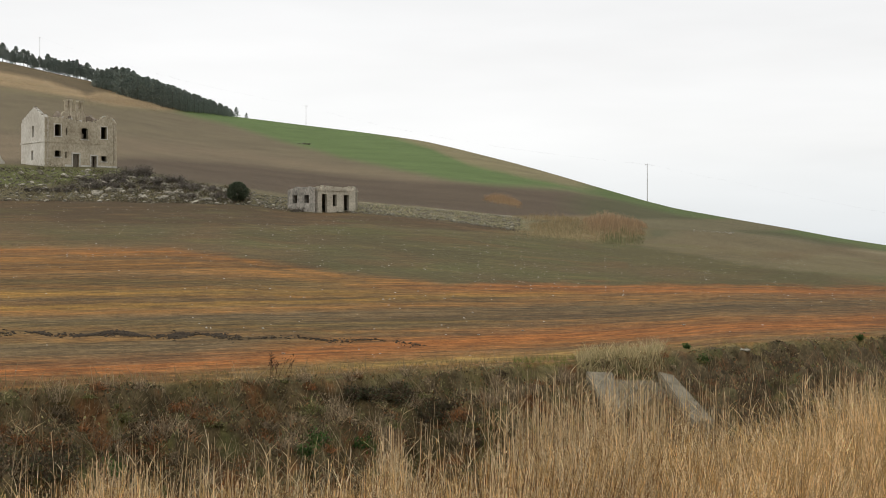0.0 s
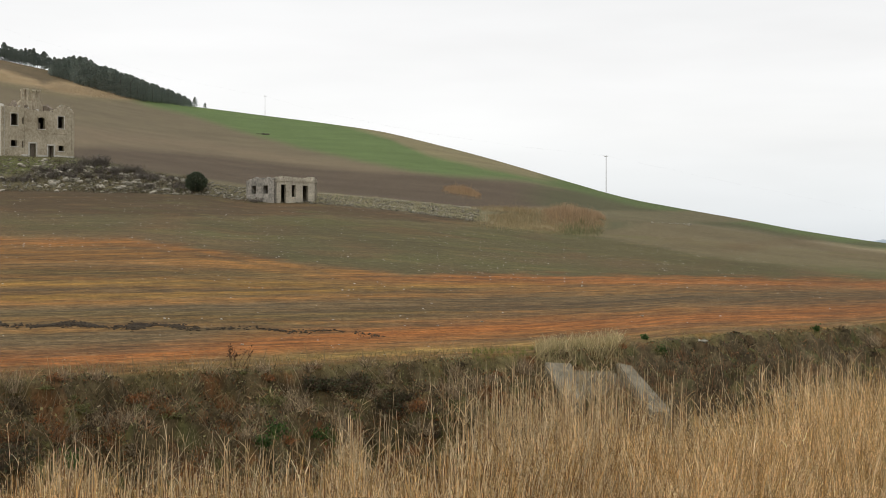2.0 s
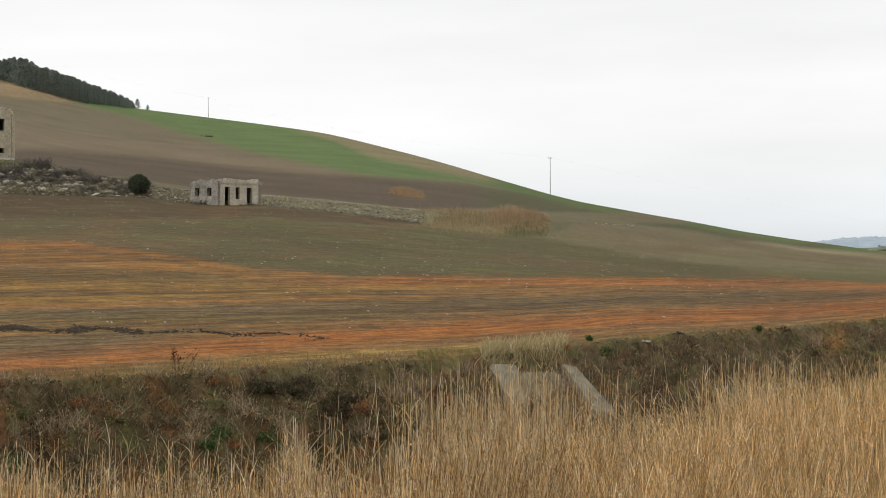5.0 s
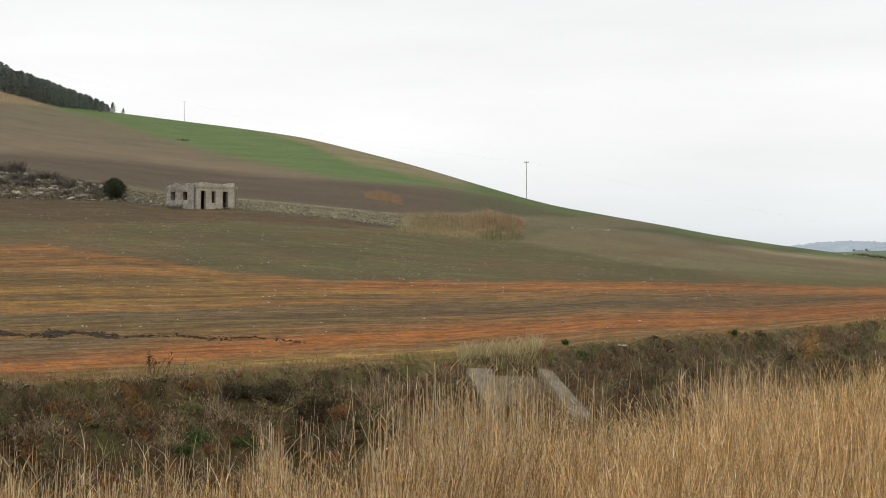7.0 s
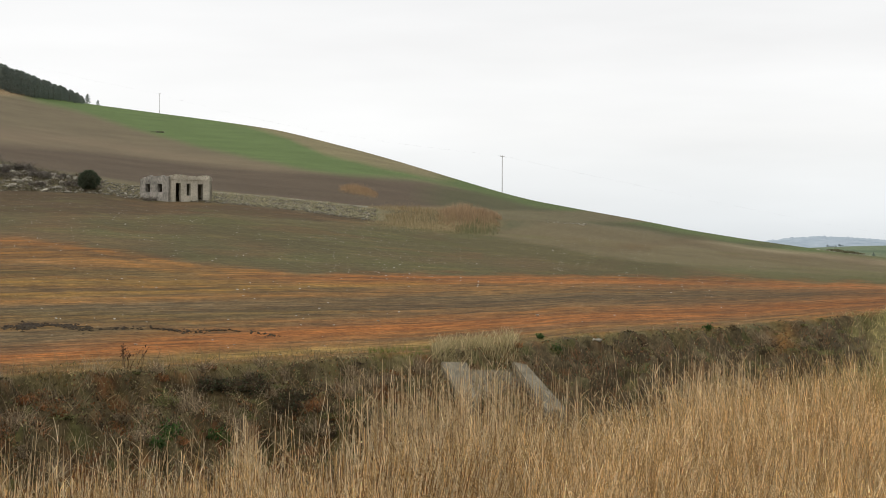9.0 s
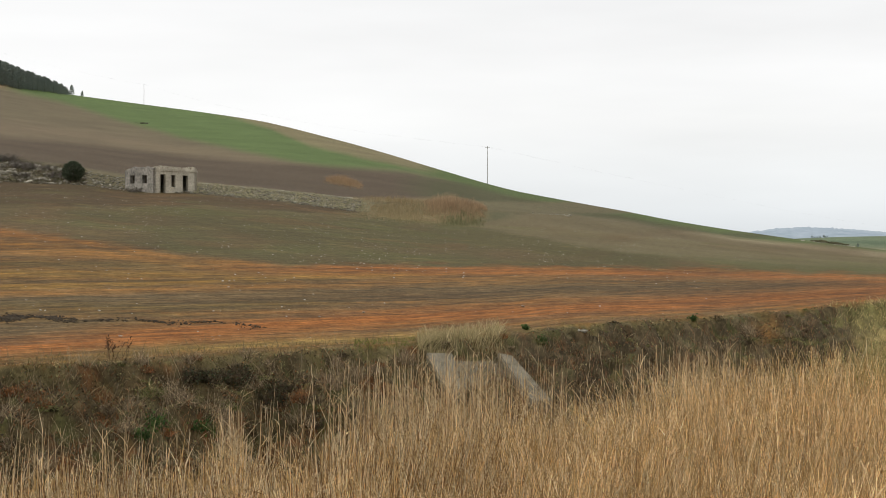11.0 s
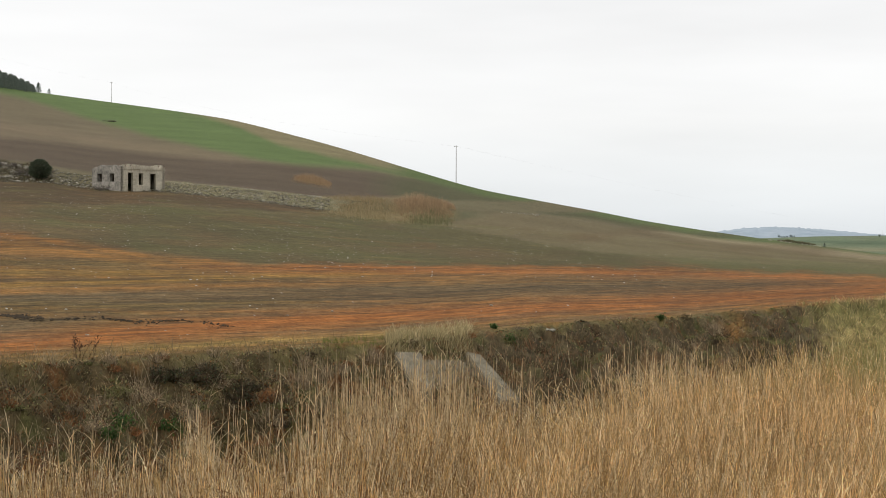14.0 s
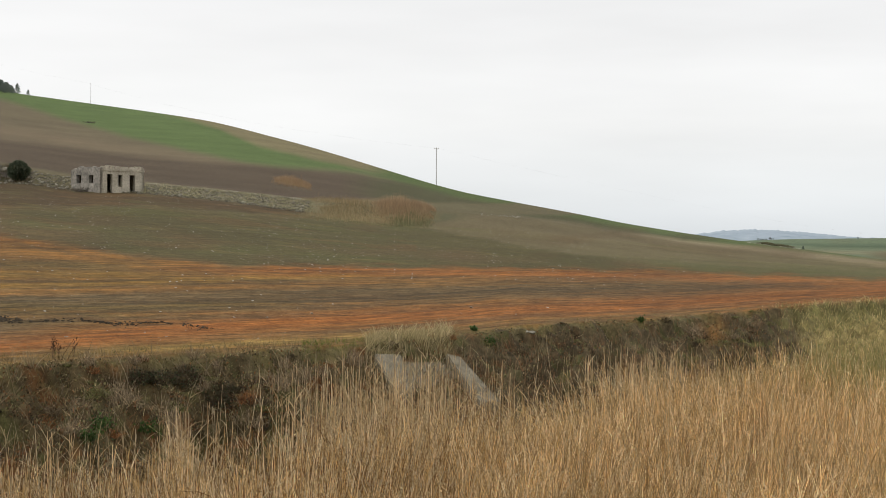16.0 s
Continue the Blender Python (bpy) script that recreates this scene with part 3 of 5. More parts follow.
def mesh_from(name, sets, mat):
    """One mesh out of sets of (vertices, quads, colours)."""
    n, vs, fs, cs = 0, [], [], []
    for v, f, c in sets:
        vs.append(v)
        fs.append(f + n)
        cs.append(c)
        n += len(v)
    v, f, c = np.concatenate(vs), np.concatenate(fs), np.concatenate(cs)
    me = bpy.data.meshes.new(name)
    me.vertices.add(len(v))
    me.vertices.foreach_set("co", v.astype(np.float32).ravel())
    me.loops.add(f.size)
    me.loops.foreach_set("vertex_index", f.ravel().astype(np.int32))
    me.polygons.add(len(f))
    me.polygons.foreach_set("loop_start", np.arange(0, f.size, f.shape[1], dtype=np.int32))
    me.update(calc_edges=True)
    a = me.attributes.new("hue", "FLOAT_COLOR", "POINT")
    a.data.foreach_set("color", np.concatenate([c, np.ones((len(c), 1))], 1).astype(np.float32).ravel())
    me.materials.append(mat)
    return me


def strands(base, tip, bow, width, colour, sides=2, segs=3, taper=0.85, rs=np.random):
    """Stems or blades: each from base along tip, bent by bow towards its end; round stems have three sides."""
    n = len(base)
    t = np.linspace(0, 1, segs + 1)[None, :, None]
    spine = base[:, None] + tip[:, None] * t + bow[:, None] * t * t
    a = rs.uniform(0, 6.283, n)
    s1 = np.stack([np.cos(a), np.sin(a), np.zeros(n)], 1)
    axis = tip / np.linalg.norm(tip, axis=1, keepdims=True)
    s1 = s1 - axis * (s1 * axis).sum(1, keepdims=True)
    s1 /= np.linalg.norm(s1, axis=1, keepdims=True) + 1e-9
    s2 = np.cross(axis, s1)
    w = np.asarray(width)[:, None, None] * 0.5 * (1 - taper * t)
    rings = []
    for k in range(sides):
        b = 6.2832 * k / sides
        rings.append(spine + w * (math.cos(b) * s1 + math.sin(b) * s2)[:, None])
    v = np.stack(rings, 2).reshape(-1, 3)
    idx = np.arange(n * (segs + 1) * sides).reshape(n, segs + 1, sides)
    quads = []
    for k in range(sides if sides > 2 else 1):
        m = (k + 1) % sides
        quads.append(np.stack([idx[:, :-1, k], idx[:, :-1, m], idx[:, 1:, m], idx[:, 1:, k]], -1).reshape(-1, 4))
    c = np.repeat(colour, (segs + 1) * sides, axis=0)
    return v, np.concatenate(quads), c


def leaves(centre, size, colour, rs):
    """Small folded leaves, turned every way."""
    n = len(centre)
    d = rs.normal(size=(n, 3))
    d /= np.linalg.norm(d, axis=1, keepdims=True)
    s = np.cross(d, rs.normal(size=(n, 3)))
    s /= np.linalg.norm(s, axis=1, keepdims=True) + 1e-9
    h = np.cross(d, s) * 0.25
    L_ = np.asarray(size)[:, None]
    v = np.stack([centre - d * L_ * 0.5, centre + (s * 0.35 + h) * L_, centre + d * L_ * 0.5, centre + (-s * 0.35 + h) * L_], 1).reshape(-1, 3)
    return v, np.arange(4 * n).reshape(n, 4), np.repeat(colour, 4, axis=0)


def pick(rs, n, *colours, spread=0.25):
    """n colours drawn from a few, each a little lighter or darker."""
    pal = np.array([srgb(*c) for c in colours])
    return pal[rs.randint(0, len(pal), n)] * rs.uniform(1 - spread, 1 + spread, (n, 1))


def blade_material(name, through_light=0.25, roughness=0.7):
    m, t, b = material(name)
    a = mnode(t, "ShaderNodeAttribute")
    a.attribute_name = "hue"
    geo = mnode(t, "ShaderNodeNewGeometry")
    nz = mnode(t, "ShaderNodeTexNoise", Scale=9.0, Detail=3.0)
    t.links.new(geo.outputs["Position"], nz.inputs["Vector"])
    mr = mnode(t, "ShaderNodeMapRange")
    mr.inputs["To Min"].default_value, mr.inputs["To Max"].default_value = 0.6, 1.4
    t.links.new(nz.outputs["Fac"], mr.inputs["Value"])
    mx = mnode(t, "ShaderNodeMixRGB", Fac=1.0)
    mx.blend_type = "MULTIPLY"
    t.links.new(a.outputs["Color"], mx.inputs[1])
    t.links.new(mr.outputs[0], mx.inputs[2])
    t.links.new(mx.outputs[0], b.inputs["Base Color"])
    b.inputs["Roughness"].default_value = roughness
    b.inputs["Specular IOR Level"].default_value = 0.25
    if through_light:
        tr = mnode(t, "ShaderNodeBsdfTranslucent")
        t.links.new(mx.outputs[0], tr.inputs["Color"])
        ms = mnode(t, "ShaderNodeMixShader", Fac=through_light)
        t.links.new(b.outputs[0], ms.inputs[1])
        t.links.new(tr.outputs[0], ms.inputs[2])
        t.links.new(ms.outputs[0], t.nodes["Material Output"].inputs["Surface"])
    return m


STRAW = blade_material("dry_straw", 0.3)
LEAF = blade_material("leaves", 0.5)
# crowns across the valley: aerial haze mixed into a pale blue-grey colour
HAZY_LEAF = rough("haze_tinted_foliage", (0.36, 0.42, 0.43), (0.48, 0.53, 0.54), 0.3, 2.0, 0.0)
STONE = rough("limestone", (0.15, 0.136, 0.10), (0.46, 0.42, 0.335), 1.5, 9.0, 0.6, island=0.25, per_object=0.25)
CONCRETE = rough("old_concrete", (0.13, 0.11, 0.072), (0.325, 0.278, 0.195), 1.6, 9.0, 0.5)
CLOD = rough("turned_soil", (0.034, 0.026, 0.018), (0.10, 0.077, 0.052), 1.5, 12.0, 0.8, island=0.1)
WHITEWASH = rough("flaking_whitewash", (0.44, 0.40, 0.33), (0.72, 0.69, 0.62), 0.45, 4.0, 0.3, stretch=(1, 1, 0.5))
HUT = rough("pale_hut_plaster", (0.33, 0.29, 0.22), (0.66, 0.60, 0.48), 0.6, 5.0, 0.3)
# hut plaster with stains, and darkened in colour for a dimmer-lit side
STAINED_SHADED = rough("stained_shaded_plaster", (0.12, 0.115, 0.10), (0.46, 0.42, 0.36), 0.7, 3.0, 0.4)
BRICK = rough("weathered_masonry", (0.15, 0.12, 0.09), (0.38, 0.32, 0.25), 0.9, 6.0, 0.6)
TRIM = rough("pale_stone_trim", (0.45, 0.42, 0.36), (0.70, 0.67, 0.60), 1.0, 7.0, 0.3)
POLE = rough("grey_pole", (0.36, 0.35, 0.34), (0.55, 0.53, 0.50), 1.0, 6.0, 0.2)
OLD_WOOD = rough("old_wood", (0.09, 0.075, 0.055), (0.22, 0.185, 0.14), 1.2, 9.0, 0.3, stretch=(1, 1, 0.2))
BARK = rough("bark", (0.05, 0.04, 0.03), (0.14, 0.11, 0.08), 2.0, 12.0, 0.5)
WIRE = rough("wire", (0.20, 0.20, 0.20), (0.34, 0.34, 0.34), 1.0, 5.0, 0.0)


# ---- the two-storey ruin ----
def ruined_house():
    at_corner = Matrix.Translation((-55.3, 213.0, 15.65)) @ pose(0, 0, 0, 0, 0, 38)
    house = empty("ruined_house", at_corner, "roofless two-storey ruined house of pale plastered masonry with empty windows", "house")
    W, D, T = 10.9, 8.2, 0.55
    fo = [(1.45, 2.42, 4.35, 6.0, 0.12), (3.12, 3.34, 4.6, 5.5, 0.0), (1.42, 2.35, 1.45, 2.35, 0.12), (3.05, 3.25, 1.3, 2.2, 0.0), (5.45, 6.45, 4.05, 5.7, 0.22), (8.45, 9.35, 4.25, 5.95, 0.0),
          (4.18, 5.12, -0.4, 1.95, 0.0), (6.95, 7.8, -0.4, 1.75, 0.0), (8.5, 9.3, 1.05, 1.85, 0.1)]
    top = ragged(3, [(0, 7.0), (2.5, 6.9), (3.4, 7.0), (3.8, 6.55), (4.6, 6.75), (5.4, 6.4), (7.0, 6.45), (8.0, 6.75), (8.9, 7.35), (9.4, 7.6), (10.2, 6.9), (10.9, 6.6)], 0.26, 0.5)
    part("front_wall", wall(W, T, top, fo), PLASTER, house)
    lo = [(3.9, 4.5, 4.4, 5.9, 0.0), (3.6, 4.3, 1.1, 2.5, 0.15)]
    gable = ragged(8, [(0, 6.6), (0.9, 7.2), (2.2, 7.5), (4.3, 8.5), (4.9, 8.45), (6.4, 7.6), (8.2, 7.0)], 0.2)
    b = part("gable_wall", wall(D, T, gable, lo), WHITEWASH, house, "whitewashed gable wall with two slit windows")
    b.matrix_basis = pose(0, D, 0, 0, 0, -90)
    b.location = (-0.02, D + 0.0, 0)
    b = part("gable_wall", wall(D, T, ragged(12, [(0, 6.6), (3, 7.4), (4.4, 7.7), (6, 6.9), (8.2, 6.4)], 0.25)), PLASTER, house)
    b.matrix_basis = pose(W + 0.02, 0, 0, 0, 0, 90)
    part("back_wall", wall(W, T, ragged(14, [(0, 6.2), (4, 6.5), (10.9, 6.0)], 0.3)), BRICK, house).location = (0, D - T, 0)
    b = part("inner_wall", wall(D - 2 * T, 0.4, ragged(18, [(0, 6.4), (2, 7.2), (3.6, 8.2), (5, 7.4), (7.1, 6.2)], 0.2)), BRICK, house)
    b.matrix_basis = pose(3.9, T, 0, 0, 0, 90)
    b = part("inner_wall", wall(D - 2 * T, 0.4, ragged(19, [(0, 6.9), (1.5, 7.5), (3.2, 7.8), (5, 7.0), (7.1, 6.0)], 0.25)), BRICK, house)
    b.matrix_basis = pose(8.1, T, 0, 0, 0, 90)
    # unseen storey floor and upper slab, added to keep the window openings dark
    for z0, x0, x1 in ((3.2, T, W - T), (6.05, T, W - T)):
        bm = bmesh.new()
        box(bm, x0, x1, T, D - T, z0, z0 + 0.22, 0.02)
        part("shading_floor_slab", bm, BRICK, house)
    # chimney stacks, standing in two broken pairs
    for x, h in ((4.65, 9.8), (5.25, 9.95), (6.3, 9.8), (6.95, 9.75)):
        bm = bmesh.new()
        box(bm, x - 0.17, x + 0.17, 3.2, 3.6, 6.2, h - 0.25, 0.05)
        box(bm, x - 0.24, x + 0.24, 3.1, 3.7, h - 0.25, h, 0.05)
        part("chimney", bm, PLASTER, house)
    for x0, w, h in ((4.4, 1.4, 8.7), (6.1, 1.3, 8.6)):
        part("chimney_breast", wall(w, 0.5, ragged(int(x0 * 10), [(0, h - 0.6), (w / 2, h), (w, h - 0.5)], 0.3), low=6.1), PLASTER, house).location = (x0, 3.35, 0)
    part("chimney_breast", wall(4.6, 0.55, ragged(22, [(0, 7.3), (0.6, 8.3), (2.3, 8.2), (3.6, 8.3), (4.1, 7.6), (4.6, 7.0)], 0.2), low=6.1), PLASTER, house).location = (3.7, 3.28, 0)
    # loose coping stones left on the broken wall tops
    rs = random.Random(71)
    for k in range(26):
        x = rs.uniform(0.2, W - 0.5)
        bm = bmesh.new()
        h = top(x)
        box(bm, x, x + rs.uniform(0.22, 0.5), 0.05, rs.uniform(0.3, 0.5), h - 0.15, h + rs.uniform(0.05, 0.22), 0.06, rs)
        part("coping_stone", bm, rs.choice((BRICK, TRIM, PLASTER)), house)
    for k in range(14):
        y = rs.uniform(0.2, D - 0.5)
        bm = bmesh.new()
        h = gable(D - y)
        box(bm, 0.03, rs.uniform(0.3, 0.5), y, y + rs.uniform(0.25, 0.5), h - 0.15, h + rs.uniform(0.03, 0.16), 0.05, rs)
        part("coping_stone", bm, rs.choice((BRICK, TRIM)), house)
    # trim
    bm = bmesh.new()
    box(bm, -0.06, W + 0.06, -0.07, 0.02, 3.45, 3.62, 0.012)
    part("string_course", bm, PLASTER, house)
    bm = bmesh.new()
    box(bm, -0.09, -0.01, -0.02, D, 3.5, 3.7, 0.012)
    part("string_course", bm, WHITEWASH, house)
    for x0, x1, h in ((-0.03, 0.42, 6.9), (3.42, 3.75, 6.5), (W - 0.45, W + 0.03, 6.5)):
        bm = bmesh.new()
        for k in range(14):
            z0 = -0.4 + k * (h + 0.4) / 14
            box(bm, x0 + 0.03 * (k % 2), x1 - 0.03 * (k % 2), -0.05, 0.02, z0, z0 + (h + 0.4) / 14 - 0.02, 0.008)
        part("corner_pilaster", bm, PLASTER, house)
    for x0, x1 in ((3.0, 4.0), (5.3, 6.78), (7.98, 10.9)):
        bm = bmesh.new()
        box(bm, x0, x1, -0.08, 0.02, -0.6, 0.42, 0.015)
        part("plinth", bm, TRIM, house)
    bm = bmesh.new()
    box(bm, 0.0, 3.0, -0.06, 0.02, -0.6, 0.25, 0.02)
    part("plinth", bm, PLASTER, house)
    for k in (0, 2, 4, 5, 8):
        fr = part("window_frame", surround(fo[k]), TRIM if k in (0, 5) else PLASTER, house)
        part("sill", sill(fo[k]), TRIM, fr)
    for k in (6, 7):
        part("door_frame", surround(fo[k], 0.2, 0.07), TRIM, house, "pale stone door surround")
    for o, w, f in ((fo[6], 1.0, 0.97), (fo[7], 0.45, 0.95), (fo[4], 0.45, 0.5)):
        bm = bmesh.new()
        box(bm, o[0], o[0] + (o[1] - o[0]) * w, 0.3, 0.36, o[2], o[2] + (o[3] - o[2]) * f, 0.01)
        part("shutter" if o is fo[4] else "door_leaf", bm, OLD_WOOD, house, "broken grey-brown wooden leaf")
    return house


def ruined_hut():
    at_corner = Matrix.Translation((-15.75, 189.0, 8.75)) @ pose(0, 0, 0, 0, 0, 38)
    hut = empty("ruined_hut", at_corner, "low flat-roofed ruined outbuilding of pale plaster with empty doorways", "outbuilding")
    W, D, T = 6.35, 6.3, 0.4
    fo = [(1.0, 1.75, -0.5, 2.15, 0.0), (2.6, 3.2, 0.65, 2.1, 0.0), (4.25, 5.05, -0.5, 2.1, 0.0)]
    part("front_wall", wall(W, T, ragged(31, [(0, 2.95), (3, 2.95), (6.35, 2.95)], 0.05), fo), HUT, hut)
    lo = [(1.2, 2.2, 1.1, 2.1, 0.0), (3.9, 4.9, 1.05, 2.05, 0.0)]
    b = part("side_wall", wall(D, T, ragged(33, [(0, 2.7), (2, 3.1), (3.4, 2.95), (6.3, 3.0)], 0.14), lo), STAINED_SHADED, hut, "stained and crumbling side wall, its dimmer light put into the colour")
    b.matrix_basis = pose(-0.02, D, 0, 0, 0, -90)
    b = part("side_wall", wall(D, T, ragged(34, [(0, 2.9), (6.3, 2.9)], 0.12)), HUT, hut)
    b.matrix_basis = pose(W + 0.02, 0, 0, 0, 0, 90)
    part("back_wall", wall(W, T, ragged(35, [(0, 2.9), (6.35, 2.8)], 0.12)), BRICK, hut).location = (0, D - T, 0)
    bm = bmesh.new()
    box(bm, T, W - T, T, D - T, 2.45, 2.65, 0.02)
    part("roof_slab", bm, CONCRETE, hut)
    bm = bmesh.new()
    box(bm, -0.08, W + 0.08, -0.09, 0.02, 2.55, 2.68, 0.01)
    part("cornice", bm, HUT, hut)
    rs = random.Random(7)
    for k in range(9):
        x = 0.3 + k * 0.68
        bm = bmesh.new()
        box(bm, x, x + rs.uniform(0.3, 0.5), 0.02, 0.35, 2.93, 2.93 + rs.uniform(0.12, 0.3), 0.03, rs)
        part("parapet_block", bm, HUT, hut)
    for k, o in enumerate(fo):
        fr = part("window_frame" if k == 1 else "door_frame", surround(o, 0.1, 0.03), HUT, hut)
        if k == 1:
            part("sill", sill(o, 0.1, 0.03), HUT, fr)
    return hut


ruined_house()
ruined_hut()


# ---- poles and wires ----
def pole(u, e_foot, tall, dist, arms=1):
    p = at(u, e_foot, dist)
    p.z -= 0.5
    root = empty("utility_pole", Matrix.Translation(p), "slim grey utility pole on the open hill ridge", "utility pole", "utility poles on the ridge")
    bm = bmesh.new()
    bmesh.ops.create_cone(bm, cap_ends=True, segments=10, radius1=0.11, radius2=0.07, depth=tall + 0.5, matrix=Matrix.Translation((0, 0, (tall + 0.5) / 2)))
    part("pole_shaft", bm, POLE, root)
    for k in range(arms):
        bm = bmesh.new()
        box(bm, -0.55, 0.55, -0.05, 0.05, tall + 0.1 - 0.5 * k, tall + 0.2 - 0.5 * k)
        arm = part("crossarm", bm, POLE, root)
        for sx in (-0.48, 0.48):
            bm = bmesh.new()
            bmesh.ops.create_cone(bm, cap_ends=True, segments=8, radius1=0.06, radius2=0.04, depth=0.2, matrix=Matrix.Translation((sx, 0, tall + 0.3 - 0.5 * k)))
            part("insulator", bm, TRIM, arm)
    return p + Vector((0, 0, tall + 0.3))


tops = [pole(-262.9, 124.8, 16.5, 768), pole(-89.3, 85.8, 9.6, 716), pole(133.1, 36.1, 9.6, 390), pole(426.0, 3.0, 6.0, 1490)]


def wire(a, b, sag):
    cu = bpy.data.curves.new("wire", "CURVE")
    cu.dimensions, cu.bevel_depth, cu.bevel_resolution = "3D", 0.0025, 1
    sp = cu.splines.new("POLY")
    sp.points.add(24)
    for k in range(25):
        f = k / 24
        q = a.lerp(b, f) - Vector((0, 0, sag * 4 * f * (1 - f)))
        sp.points[k].co = (*q, 1)
    cu.materials.append(WIRE)
    tagged(new("overhead_wire", cu), "thin grey overhead wire slung between two poles", "wire", "overhead wires")


for a, b in zip(tops, tops[1:]):
    for off in (-0.48, 0.48):
        wire(a + Vector((off, 0, 0)), b + Vector((off, 0, 0)), 3.0)


# ---- trees ----
def crown_mesh(name, seed, kind, mat):
    rs = np.random.RandomState(seed)
    n = 1100
    if kind == "pine":
        t = rs.uniform(0, 1, n)
        ang = rs.uniform(0, 6.283, n)
        lobes = 0.85 + 0.22 * np.sin(ang * 3 + seed + t * 5) + 0.15 * np.sin(t * 19 + seed)
        rad = (0.08 + 1.1 * (1 - t) ** 0.65 * np.clip(t / 0.2 + 0.5, 0, 1)) * lobes * rs.uniform(0.3, 1.0, n) ** 0.5 * np.abs(rs.normal(1, 0.2, n)) * 3.1
        c = np.stack([rad * np.cos(ang), rad * np.sin(ang), 0.8 + t * 8.6], 1)
    elif kind == "bare":
        t = rs.uniform(0, 1, n)
        ang = rs.uniform(0, 6.283, n)
        rad = (0.1 + 1.15 * (1 - t) ** (0.35 + 0.2 * (seed % 3)) * np.clip(t / 0.1 + 0.35, 0, 1)) * (0.85 + 0.3 * np.sin(ang * 2 + seed * 2 + t * 9)) * rs.uniform(0.2, 1.0, n) ** 0.5 * np.abs(rs.normal(1, 0.2, n)) * 2.4
        c = np.stack([rad * np.cos(ang) + 0.5 * (t - 0.3) * math.sin(seed), rad * np.sin(ang), 1.9 + t * (6.2 + 0.5 * (seed % 3))], 1)
    else:
        d = rs.normal(size=(n, 3))
        d /= np.linalg.norm(d, axis=1, keepdims=True)
        lump = 0.8 + 0.25 * np.sin(d[:, 0] * 5 + seed) * np.cos(d[:, 1] * 4 + seed * 2) + 0.12 * np.sin(d[:, 2] * 9 + seed)
        c = d * (lump * rs.uniform(0.45, 1.0, n) ** 0.5)[:, None] * np.array([2.7, 2.7, 2.6]) + np.array([0, 0, 5.0 - 0.4 * (seed % 3)])
    # crown greens paled and greyed to carry the haze over the ridge
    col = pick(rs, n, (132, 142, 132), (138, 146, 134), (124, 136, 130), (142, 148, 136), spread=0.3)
    sets = [leaves(c, rs.uniform(0.25, 0.8, n), col, rs)]
    return mesh_from(name, sets, mat)


def trunk_bm(h, r0, limbs, seed):
    rs = random.Random(seed)
    bm = bmesh.new()
    bmesh.ops.create_cone(bm, cap_ends=True, segments=7, radius1=r0, radius2=r0 * 0.3, depth=h, matrix=Matrix.Translation((0, 0, h / 2)))
    for _ in range(limbs):
        z = h * rs.uniform(0.35, 0.85)
        q = look((0, 0, z), (rs.uniform(-1, 1), rs.uniform(-1, 1), z + 0.7))
        bmesh.ops.create_cone(bm, cap_ends=False, segments=5, radius1=r0 * 0.35, radius2=r0 * 0.1, depth=1.6, matrix=q @ pose(0, 0, -0.8, 180))
    return bm


def tree_kind(seed, kind):
    root = empty("pine_tree", Matrix.Identity(4), "dark green pine in the wood on the ridge" if kind == "pine" else "dark broad-crowned pine with a bare trunk on the skyline", "tree", "trees of the ridge wood")
    part("trunk", trunk_bm(8.0 if kind == "pine" else 5.2, 0.17, 6, seed), BARK, root)
    c = new("crown", crown_mesh("crown", seed, kind, HAZY_LEAF if kind == "round" else LEAF))
    c.parent = root
    return root


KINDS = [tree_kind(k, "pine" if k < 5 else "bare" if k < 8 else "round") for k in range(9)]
used = set()


def plant(k, u, dist, size, rs):
    x = u / 1000 * dist
    z = float(height(np.array([x]), np.array([dist]))[0]) - 0.2
    m = pose(x, dist, z, 0, 0, rs.uniform(0, 360)) @ Matrix.Diagonal((size * rs.uniform(0.9, 1.2), size * rs.uniform(0.9, 1.2), size, 1))
    if k not in used:
        used.add(k)
        KINDS[k].matrix_basis = m
        ob = KINDS[k]
    else:
        ob = copy_thing(KINDS[k], Matrix.Identity(4))
        ob.matrix_basis = m
    return ob


WOOD_TOP = [(-227.9, 120.4), (-220.5, 122.6), (-213.2, 123.7), (-204.0, 122.6), (-192.9, 117.5), (-178.2, 112.3), (-159.8, 106.0), (-146.9, 101.3), (-141.4, 99.8), (-137.0, 95.4)]
WOOD_FOOT = [(-227.9, 111.6), (-215.0, 107.5), (-200.3, 102.7), (-181.9, 96.5), (-167.2, 94.6), (-137.0, 91.3)]


